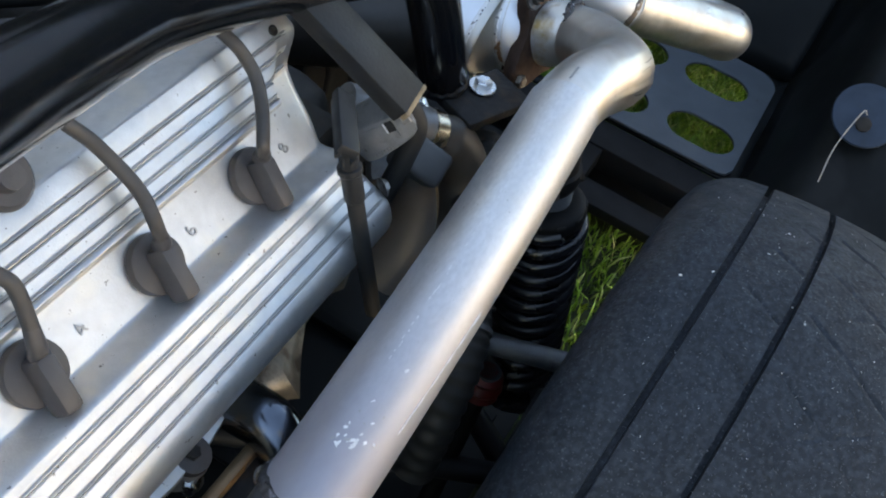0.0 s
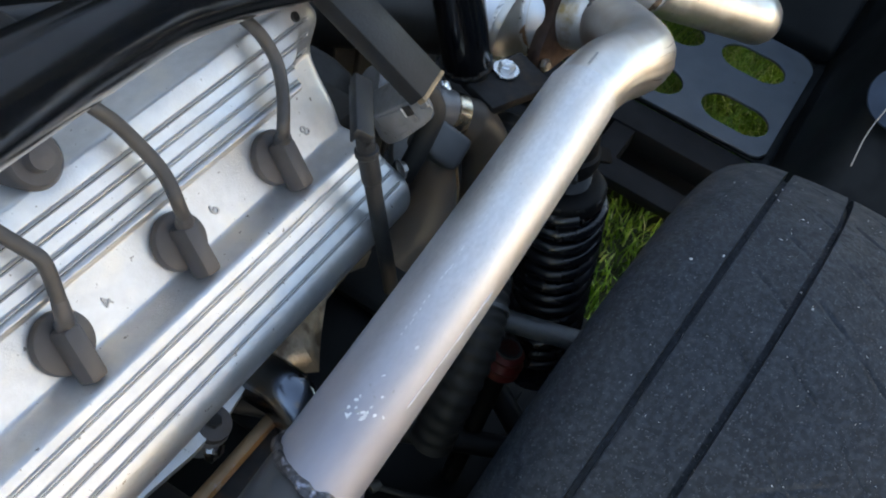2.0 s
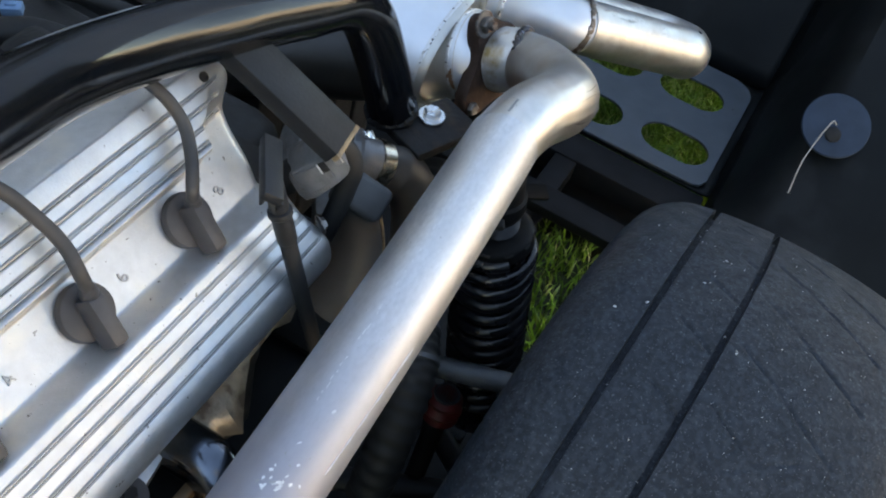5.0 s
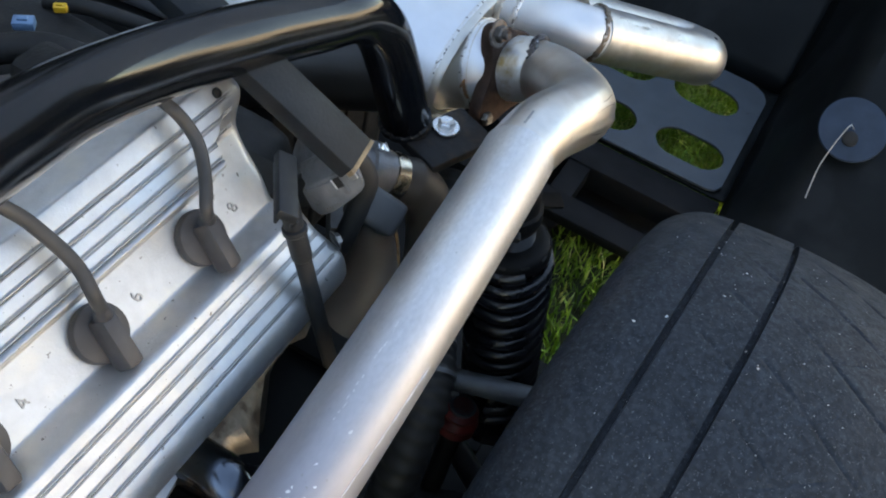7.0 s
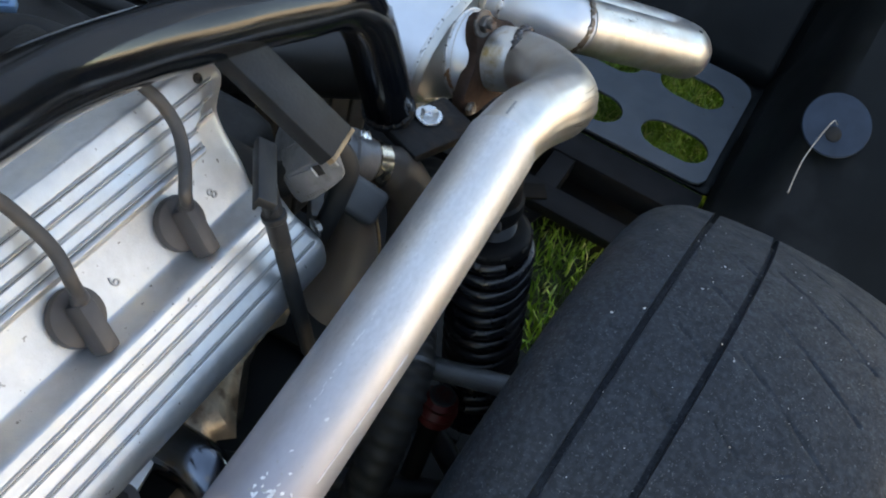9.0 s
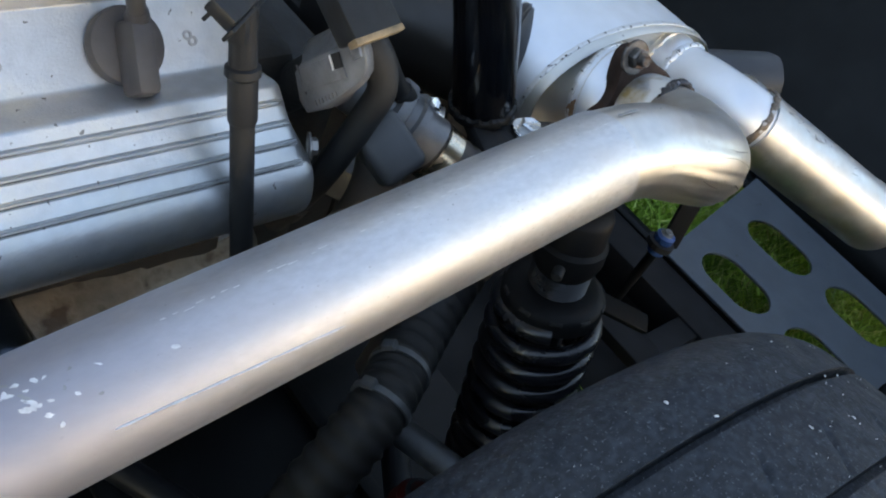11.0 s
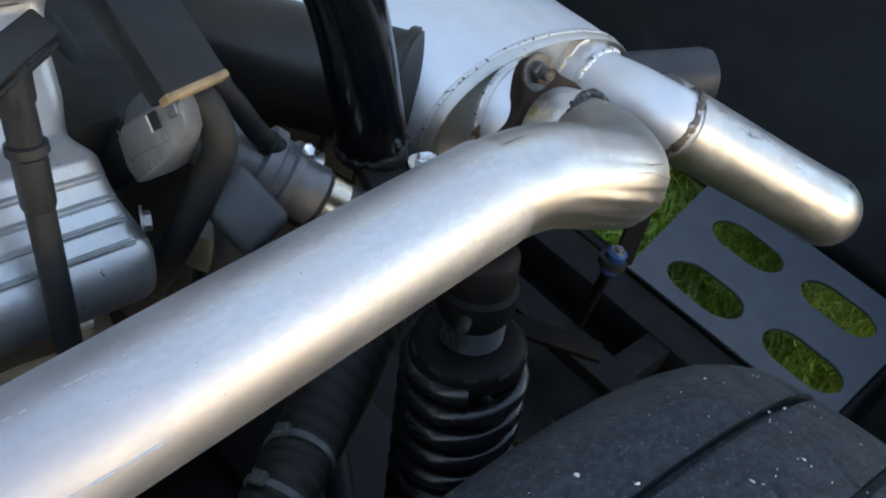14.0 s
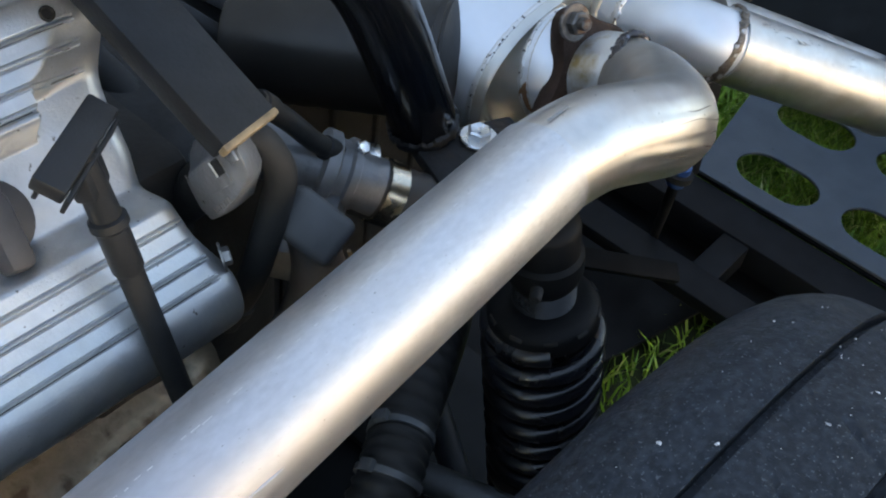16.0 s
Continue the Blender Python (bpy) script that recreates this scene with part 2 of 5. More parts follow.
# ---------------------------------------------------------------- mesh helpers
def mesh_ob(name, verts, faces, material, parent=None, label="", smooth=True):
    me = bpy.data.meshes.new(name)
    me.from_pydata([tuple(v) for v in verts], [], [tuple(f) for f in faces])
    me.update()
    bm = bmesh.new()
    bm.from_mesh(me)
    bmesh.ops.recalc_face_normals(bm, faces=bm.faces)
    bm.to_mesh(me)
    bm.free()
    if smooth:
        me.shade_smooth()
        me.set_sharp_from_angle(angle=radians(38))
    me.materials.append(material)
    ob = new(name, me)
    if parent:
        ob.parent = parent
    if label:
        ob["label"] = label
    return ob


def part(name, bm, material, parent, label=""):
    me = bpy.data.meshes.new(name)
    bmesh.ops.recalc_face_normals(bm, faces=bm.faces)
    bm.to_mesh(me)
    bm.free()
    me.shade_smooth()
    me.set_sharp_from_angle(angle=radians(38))
    me.materials.append(material)
    ob = new(name, me)
    if parent:
        ob.parent = parent
    if label:
        ob["label"] = label
    return ob


def thing(name, label, category, group="", kind=""):
    return tagged(new(name), label, category, group, kind)


def smooth_path(pts, n=10, radii=None):
    """Catmull-Rom through the points."""
    p = [Vector(v) for v in pts]
    p = [p[0] * 2 - p[1]] + p + [p[-1] * 2 - p[-2]]
    out = []
    for i in range(1, len(p) - 2):
        a, b, c, d = p[i - 1:i + 3]
        for k in range(n):
            t = k / n
            out.append(0.5 * (2 * b + (c - a) * t + (2 * a - 5 * b + 4 * c - d) * t * t + (3 * b - a - 3 * c + d) * t ** 3))
    out.append(p[-2])
    return out


def fillet_path(pts, rad, n=12):
    """A polyline with its inner corners rounded to arcs of the given radii."""
    p = [Vector(v) for v in pts]
    rad = rad if isinstance(rad, (list, tuple)) else [rad] * (len(p) - 2)
    out = [p[0]]
    for i in range(1, len(p) - 1):
        u, v = (p[i - 1] - p[i]).normalized(), (p[i + 1] - p[i]).normalized()
        half = u.angle(v) / 2
        r = rad[i - 1]
        cut = min(r / math.tan(half), 0.49 * (p[i] - p[i - 1]).length if i > 1 else 0.95 * (p[i] - p[i - 1]).length,
                  0.49 * (p[i + 1] - p[i]).length if i < len(p) - 2 else 0.95 * (p[i + 1] - p[i]).length)
        r = cut * math.tan(half)
        c = p[i] + (u + v).normalized() * (r / math.sin(half))
        a, b = p[i] + u * cut - c, p[i] + v * cut - c
        total = a.angle(b)
        ax = a.cross(b).normalized()
        for k in range(n + 1):
            out.append(c + Matrix.Rotation(total * k / n, 3, ax) @ a)
    out.append(p[-1])
    return out


def tube_data(path, r, seg=24, cap=True, flat=1.0, up=None):
    path = [Vector(q) for q in path]
    n = len(path)
    rs = [r] * n if not isinstance(r, (list, tuple)) else r
    tang = [(path[min(i + 1, n - 1)] - path[max(i - 1, 0)]).normalized() for i in range(n)]
    side = Vector(up) if up else (Vector((0, 0, 1)) if abs(tang[0].z) < 0.9 else Vector((1, 0, 0)))
    verts, faces = [], []
    for i in range(n):
        side = (side - tang[i] * side.dot(tang[i])).normalized()
        other = tang[i].cross(side)
        for k in range(seg):
            a = 2 * math.pi * k / seg
            verts.append(path[i] + (side * math.cos(a) * flat + other * math.sin(a)) * rs[i])
    for i in range(n - 1):
        for k in range(seg):
            k2 = (k + 1) % seg
            faces.append((i * seg + k, i * seg + k2, (i + 1) * seg + k2, (i + 1) * seg + k))
    if cap:
        faces.append(tuple(range(seg)))
        faces.append(tuple((n - 1) * seg + k for k in range(seg)))
    return verts, faces


def tube(name, path, r, material, parent=None, label="", seg=24, cap=True, flat=1.0, up=None):
    v, f = tube_data(path, r, seg, cap, flat, up)
    return mesh_ob(name, v, f, material, parent, label)


def lathe(name, profile, at, axis, material, parent=None, label="", seg=28):
    """profile: (radius, along) pairs, turned about the axis that starts at the place given."""
    axis, at = Vector(axis).normalized(), Vector(at)
    s = axis.orthogonal().normalized()
    o = axis.cross(s)
    verts, faces = [], []
    for r, h in profile:
        for k in range(seg):
            a = 2 * math.pi * k / seg
            verts.append(at + axis * h + (s * math.cos(a) + o * math.sin(a)) * max(r, 1e-5))
    for i in range(len(profile) - 1):
        for k in range(seg):
            k2 = (k + 1) % seg
            faces.append((i * seg + k, i * seg + k2, (i + 1) * seg + k2, (i + 1) * seg + k))
    faces.append(tuple(range(seg)))
    faces.append(tuple((len(profile) - 1) * seg + k for k in range(seg)))
    return mesh_ob(name, verts, faces, material, parent, label)


def frame_of(at, xdir, zdir):
    """A pose with its local x along xdir and local z near zdir."""
    x = Vector(xdir).normalized()
    z = Vector(zdir)
    z = (z - x * z.dot(x)).normalized()
    y = z.cross(x)
    m = Matrix((x, y, z)).transposed().to_4x4()
    m.translation = Vector(at)
    return m


def block(name, size, m, material, parent=None, label="", bevel=0.003, segs=2, taper=(1, 1), cuts=0, wobble=0.0):
    """A bevelled block of that size, its middle at the pose m. taper: the scale of its top."""
    bm = bmesh.new()
    bmesh.ops.create_cube(bm, size=1.0)
    for v in bm.verts:
        k = taper if v.co.z > 0 else (1, 1)
        v.co = Vector((v.co.x * size[0] * k[0], v.co.y * size[1] * k[1], v.co.z * size[2]))
    if bevel:
        bmesh.ops.bevel(bm, geom=list(bm.edges), offset=bevel, segments=segs, profile=0.5, affect='EDGES')
    if cuts:
        bmesh.ops.subdivide_edges(bm, edges=list(bm.edges), cuts=cuts, use_grid_fill=True)
        for v in bm.verts:
            v.co += noise.noise_vector(v.co * 30) * wobble
    bm.transform(m)
    return part(name, bm, material, parent, label)


def bolt(name, at, axis, parent=None, r=0.008, washer=True, material=None, label=""):
    """A hexagon head with its washer, as one fastener."""
    axis, at = Vector(axis).normalized(), Vector(at)
    s = axis.orthogonal().normalized()
    o = axis.cross(s)
    verts, faces = [], []

    def ring(rad, h, seg):
        i0 = len(verts)
        for k in range(seg):
            a = 2 * math.pi * k / seg
            verts.append(at + axis * h + (s * math.cos(a) + o * math.sin(a)) * rad)
        return i0

    def loft(a, b, seg):
        for k in range(seg):
            k2 = (k + 1) % seg
            faces.append((a + k, a + k2, b + k2, b + k))

    if washer:
        a, b, c, d = ring(1.75 * r, 0, 24), ring(1.75 * r, 0.2 * r, 24), ring(1.65 * r, 0.3 * r, 24), ring(0.4 * r, 0.3 * r, 24)
        loft(a, b, 24), loft(b, c, 24), loft(c, d, 24)
    a, b, c, d = ring(r * 1.1, 0.3 * r, 6), ring(r * 1.1, 0.95 * r, 6), ring(r * 0.92, 1.1 * r, 6), ring(r * 0.8, 1.05 * r, 6)
    loft(a, b, 6), loft(b, c, 6), loft(c, d, 6)
    faces.append(tuple(d + k for k in range(6)))
    return mesh_ob(name, verts, faces, material or M_ZINC, parent, label)


def weld_ring(name, at, axis, rad, parent, thick=0.0035, seg=64, material=None, rough=0.0012):
    """An uneven bead round a pipe."""
    axis, at = Vector(axis).normalized(), Vector(at)
    s = axis.orthogonal().normalized()
    o = axis.cross(s)
    verts, faces = [], []
    rng = random.Random(len(name) + int(rad * 1e5))
    for k in range(seg):
        a = 2 * math.pi * k / seg
        d = s * math.cos(a) + o * math.sin(a)
        wob = rng.uniform(-rough, rough)
        th = thick * rng.uniform(0.75, 1.25)
        for j in range(8):
            b = 2 * math.pi * j / 8
            verts.append(at + d * (rad + th * 0.7 * math.cos(b)) + axis * (wob + th * 1.2 * math.sin(b)))
    for k in range(seg):
        k2 = (k + 1) % seg
        for j in range(8):
            j2 = (j + 1) % 8
            faces.append((k * 8 + j, k * 8 + j2, k2 * 8 + j2, k2 * 8 + j))
    return mesh_ob(name, verts, faces, material or M_WELD, parent)


def lettering(name, text, size, m, material, parent, depth=0.0006):
    cu = bpy.data.curves.new(name, 'FONT')
    cu.body, cu.size, cu.extrude = text, size, depth
    cu.align_x, cu.align_y = 'CENTER', 'CENTER'
    cu.resolution_u = 3
    tmp = bpy.data.objects.new(name, cu)
    me = bpy.data.meshes.new_from_object(tmp)
    bpy.data.objects.remove(tmp)
    me.transform(m)
    me.materials.clear()
    me.materials.append(material)
    ob = new(name, me)
    ob.parent = parent
    return ob


def sstep(a, b, x):
    t = min(1.0, max(0.0, (x - a) / (b - a)))
    return t * t * (3 - 2 * t)


# ================================================================ the ground
def ground_z(x, y):
    return 0.004 * noise.noise(Vector((x * 3, y * 3, 0)))


gv, gf = [], []
GX = [-40, -10, -3] + [-1 + 0.1 * i for i in range(46)] + [6, 12, 40]
GY = [-40, -10, -3] + [-1.5 + 0.1 * i for i in range(36)] + [4, 12, 40]
for x in GX:
    for y in GY:
        gv.append((x, y, ground_z(x, y)))
for i in range(len(GX) - 1):
    for j in range(len(GY) - 1):
        a = i * len(GY) + j
        gf.append((a, a + 1, a + len(GY) + 1, a + len(GY)))
ground = tagged(mesh_ob("ground", gv, gf, M_SOIL), "lawn soil under short green grass", "ground", kind="structure")


def grass(name, x0, x1, y0, y1, count, seed):
    rng = random.Random(seed)
    v, f = [], []
    for _ in range(count):
        x, y = rng.uniform(x0, x1), rng.uniform(y0, y1)
        if x < 0.95 and y > 0.06 or 1.29 < x < 1.53 and y < 0.58 or 0.9 < x < 1.3 and y > 0.24 - 0.24 * (x - 1.104):
            continue                                           # bare under the panels and where the dark sheet draws shade
        if x < 1.5 and rng.random() < 0.78:
            continue                                           # fewer blades, so dark soil stands in for deep shade
        h = rng.uniform(0.028, 0.052) if x < 1.5 else rng.uniform(0.045, 0.085)
        w = rng.uniform(0.0012, 0.0024) * (1.0 if x < 1.5 else 1.25)
        a = rng.uniform(0, 2 * math.pi)
        lean = rng.uniform(0.15, 1.0) * h
        b = rng.uniform(0, 2 * math.pi)
        sx, sy = math.cos(a) * w, math.sin(a) * w
        lx, ly = math.cos(b) * lean, math.sin(b) * lean
        z = ground_z(x, y)
        i = len(v)
        v += [(x - sx, y - sy, z - 0.003), (x + sx, y + sy, z - 0.003),
              (x + 0.4 * lx + sx, y + 0.4 * ly + sy, z + 0.62 * h), (x + 0.4 * lx - sx, y + 0.4 * ly - sy, z + 0.62 * h),
              (x + lx, y + ly, z + h * 0.95)]
        f += [(i, i + 1, i + 2, i + 3), (i + 3, i + 2, i + 4)]
    me = bpy.data.meshes.new(name)
    me.from_pydata(v, [], f)
    me.materials.append(M_GRASS)
    return tagged(new(name, me), "short green lawn grass with some pale blades", "grass", kind="stuff")


grass("grass", 0.35, 2.3, -0.25, 1.0, 110000, 4)

# ================================================================ unseen plain walls, added to shape the light
# the first wall blocks the sun, the other three are there to be reflected
block_walls = (("wall_house", (18, 0.3, 8.6), (0, 4.6, 4.3), "plain blue-grey rendered wall, unseen, added to keep the sun off the car"),
               ("wall_rear", (0.2, 9.0, 1.05), (5.4, 0.0, 0.525), "plain dark boards, unseen, added as a dark reflection behind the car"),
               ("wall_neighbour", (0.3, 6.0, 5.0), (7.6, 1.8, 2.5), "plain pale blue rendered wall, unseen, added as a blue reflection"),
               ("wall_garden", (30, 0.2, 2.3), (4, -5.3, 1.15), "low cream rendered wall, unseen, added to reflect warm sunlight"))
for nm, size, at, lab in block_walls:
    tagged(block(nm, size, pose(*at), {"wall_house": M_SHADEWALL, "wall_neighbour": M_PALEBLUE, "wall_rear": M_DARKWALL}.get(nm, M_RENDER), bevel=0.01), lab, "wall", kind="structure")
# unseen pale strip, added as a bright reflector
tagged(block("pavement", (30, 2.2, 0.03), pose(4, -4.1, 0.012), M_PAVING, bevel=0.005), "pale paving, unseen, added to bounce light towards the car", "pavement", kind="structure")

# ================================================================ cam cover
R2 = math.sqrt(0.5)
X_FRONT, X_REAR = -0.10, 0.482


def un(x, u, n):
    """A place on the cylinder bank: along the engine, up the slope, out of the slope."""
    return Vector((x, (u - n) * R2, (u + n) * R2))


U_DIR, N_DIR = Vector((0, R2, R2)), Vector((0, -R2, R2))
LOW_RIBS = (0.6385, 0.6505, 0.6620, 0.6740)
TOP_RIBS = (0.7545, 0.7650, 0.7765, 0.7875)


def cover_height(x, u):
    n = 0.315
    n -= 0.0012 * sstep(0.636, 0.620, u)
    corner = sstep(0.436, 0.444, x)
    hi = 0.7400 + 0.0185 * corner
    vall = sstep(0.682, 0.700, u) * (1 - sstep(hi, hi + 0.010 + 0.020 * sstep(0.444, 0.470, x), u))
    n -= 0.0213 * vall
    for ribs in (LOW_RIBS, TOP_RIBS):                         # fine ribs, each between two narrow grooves
        for r in ribs:
            d = abs(u - r)
            if d < 0.0035 and x < 0.476 and not (r in TOP_RIBS[:1] and corner > 0.3):
                n -= 0.0017 * (1 - sstep(0.0011, 0.0021, d)) - 0.0021 * (1 - sstep(0.0002, 0.0009, d))
    n += 0.0025 * math.exp(-((u - 0.7495) / 0.0040) ** 2) * (1 - corner)
    n -= 6.0 * max(0.0, min(u, 0.803) - 0.793) ** 2
    if u > 0.802:                                             # the back slope, facing the far side
        n -= 1.75 * (math.sqrt((u - 0.802) ** 2 + 0.004 ** 2) - 0.004)
    notch = math.exp(-((u - 0.814) / 0.014) ** 2) * max(math.exp(-((x - c) / 0.013) ** 2) for c in (0.232, 0.128, 0.024))
    n -= 0.004 * notch
    end = 0.4805 + 0.0035 * sstep(0.69, 0.72, u) - 0.003 * math.exp(-((u - 0.700) / 0.02) ** 2) + 0.0115 * math.exp(-((u - 0.783) / 0.025) ** 2) + 0.010 * sstep(0.670, 0.630, u)
    e = (x - (end - 0.014)) / 0.014
    if e > 0:
        n -= 0.016 * (1 - math.sqrt(max(0.0, 1 - min(e, 1) ** 2)))
    return n, end


def cam_cover():
    top = thing("cam_cover", "silver cast alloy cam cover with raised ribs", "engine cover")
    us = [0.607 + 0.0004 * i for i in range(int((0.840 - 0.607) / 0.0004) + 1)]
    xs = [X_FRONT + 0.0065 * i for i in range(81)] + [0.425 + 0.0018 * i for i in range(60)]
    xs = sorted(set(round(v, 5) for v in xs if v <= 0.4995))
    verts, faces = [], []
    for x in xs:
        for u in us:
            n, end = cover_height(x, u)
            px = min(x, end)
            if x > end:
                n = cover_height(end, u)[0] - min(0.05, (x - end) * 9)
            d = u - 0.607
            if d < 0.025:
                n -= 0.025 - math.sqrt(max(0, 0.025 ** 2 - (0.025 - d) ** 2))
            verts.append(un(px, u, n))
    nu = len(us)
    for i in range(len(xs) - 1):
        for j in range(nu - 1):
            a = i * nu + j
            faces.append((a, a + 1, a + nu + 1, a + nu))
    base = len(verts)
    for x in xs:                                           # outer skirt
        px = min(x, 0.484)
        verts.append(un(px, 0.6068, 0.276 if x < 0.485 else 0.27))
        verts.append(un(px, 0.600, 0.218))
    for i in range(len(xs) - 1):
        a, b = i * nu, base + 2 * i
        faces.append((a, a + nu, b + 2, b))
        faces.append((b, b + 2, b + 3, b + 1))
    mesh_ob("shell", verts, faces, M_ALLOY, top)
    for r in LOW_RIBS + TOP_RIBS:                             # dark strips that draw the shadow lines beside the ribs
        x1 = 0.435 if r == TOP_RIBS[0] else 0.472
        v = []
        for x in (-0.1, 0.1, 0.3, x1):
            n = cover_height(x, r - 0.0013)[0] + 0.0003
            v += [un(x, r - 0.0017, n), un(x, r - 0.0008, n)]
        mesh_ob("groove_grime", v, [(2 * i, 2 * i + 1, 2 * i + 3, 2 * i + 2) for i in range(3)], M_GROOVESHADE, top)
    for x in (0.232, 0.128, 0.024):
        lathe("recess_bolt", [(0.019, -0.03), (0.019, 0.0), (0.016, 0.004), (0.009, 0.004), (0.008, 0.012), (0.0, 0.013)], un(x, 0.817, 0.314), N_DIR, M_PLASTIC, top)
    # lip along the lower joint
    fl = []
    for i in range(40):
        fl.append(un(-0.1 + 0.58 * i / 39, 0.600, 0.222))
    tube("joint_flange", fl, 0.006, M_ALLOY, top, seg=10)
    for x, ch in ((0.436, "8"), (0.329, "6"), (0.225, "4"), (0.118, "2")):
        n, _ = cover_height(x, 0.716)
        m = (Matrix((Vector((1, 0, 0)), U_DIR, N_DIR)).transposed() @ Matrix.Rotation(radians(36), 3, 'Z')).to_4x4()
        m.translation = un(x, 0.716, n + 0.0004)
        lettering("numeral", ch, 0.0135, m, M_MARK, top)
    for x, u in ((0.4765, 0.793),):
        n, _ = cover_height(0.46, u)
        lathe("screw", [(0.004, -0.002), (0.004, 0.001), (0.003, 0.0016), (0.0022, 0.0002)], un(0.466, u, n), N_DIR, M_DARKCAST, top)
    lip = [Vector(p) for p in [(0.1190, 0.2275, 0.6050), (0.1529, 0.2280, 0.6050), (0.1793, 0.2286, 0.6050), (0.2215, 0.2238, 0.6050), (0.2591, 0.2243, 0.6050), (0.2944, 0.2308, 0.6050)]]
    v = []
    for p in lip:                                             # cast lip that carries the cover bolts
        v += [p, p + Vector((0.0, 0.05, 0.02)), p + Vector((0.0, 0.05, -0.01)), p + Vector((0.002, 0.002, -0.012))]
    f = []
    for i in range(len(lip) - 1):
        for j in range(4):
            f.append((4 * i + j, 4 * i + (j + 1) % 4, 4 * i + 4 + (j + 1) % 4, 4 * i + 4 + j))
    mesh_ob("bolt_lip", v, f, M_ALLOY, top)
    for w in (Vector((0.2475, 0.2309, 0.603)), Vector((0.0375, 0.2349, 0.603))):
        lathe("boss", [(0.015, -0.03), (0.0145, 0.0), (0.013, 0.003)], w - Vector((0, 0, 0.008)), (0, -0.35, 0.9), M_ALLOY, top)
        washer = lathe("sealing_washer", [(0.0135, 0), (0.0145, 0.003), (0.0135, 0.009), (0.0085, 0.010)], w - Vector((0, 0, 0.005)), (0, -0.35, 0.9), M_PLASTIC, top, "black rubber washer")
        bolt("cover_bolt", w + Vector((0, -0.002, 0.003)), (0, -0.35, 0.9), washer, 0.0052, washer=False, material=M_DARKCAST)
        bolt("side_bolt", w + Vector((-0.005, -0.006, -0.022)), (0.2, -0.8, 0.3), top, 0.0068)
    bolt("end_bolt", (0.483, 0.234, 0.680), (0.9, -0.45, 0.2), top, 0.0048, material=M_WORN)
    return top


cam_cover()

# ================================================================ ignition leads
def ignition_lead(x, cable_pts):
    top = thing("ignition_lead", "grey rubber spark plug lead with round cap", "spark plug lead", "leads on the cam cover")
    c = un(x, 0.7165, 0.294)
    lathe("cap", [(0.0208, 0.0005), (0.0210, 0.004), (0.0200, 0.0072), (0.016, 0.009), (0.0, 0.010)], c, N_DIR, M_PLASTIC, top)
    d = (-U_DIR + Vector((-0.10, 0, 0))).normalized()
    m = frame_of(c + d * 0.008 + N_DIR * 0.017, d, N_DIR)
    block("grip", (0.040, 0.0175, 0.018), m, M_PLASTIC, top, bevel=0.004, taper=(0.95, 0.75))
    start = c - d * 0.012 + N_DIR * 0.022
    path = smooth_path([start] + [Vector(p) for p in cable_pts], 10)
    for _ in range(14):                                       # stiff cable takes no sharp turn
        path = path[:3] + [(path[i - 1] + path[i] * 2 + path[i + 1]) / 4 for i in range(3, len(path) - 1)] + path[-1:]
    tube("cable", path, 0.0048, M_LEAD, top, seg=14)
    tube("strain_sleeve", [start - N_DIR * 0.004, path[1], path[2], path[4]], [0.0060, 0.0060, 0.0057, 0.0050], M_PLASTIC, top, seg=14)
    return top


LEAD_PATHS = ([(0.3915, 0.2895, 0.7545), (0.4049, 0.3004, 0.7654), (0.4170, 0.3152, 0.7802), (0.4184, 0.3274, 0.7924), (0.4154, 0.3386, 0.8036), (0.4124, 0.3697, 0.8147)],
              [(0.2875, 0.2951, 0.7601), (0.2907, 0.3054, 0.7704), (0.2903, 0.3161, 0.7811), (0.2871, 0.3273, 0.7923), (0.2834, 0.3382, 0.8032), (0.2788, 0.3458, 0.8108), (0.2742, 0.3528, 0.8178), (0.2697, 0.3797, 0.8247)],
              [(0.1930, 0.3101, 0.7751), (0.1900, 0.3182, 0.7832), (0.1854, 0.3261, 0.7911), (0.1805, 0.3346, 0.7996), (0.1738, 0.3447, 0.8097), (0.1670, 0.3747, 0.8197)])
for k, cable in enumerate(LEAD_PATHS):
    ignition_lead(0.396 - 0.1055 * k, cable)
ignition_lead(0.0795, [Vector(p) - Vector((0.1055, 0, 0)) for p in LEAD_PATHS[2]])

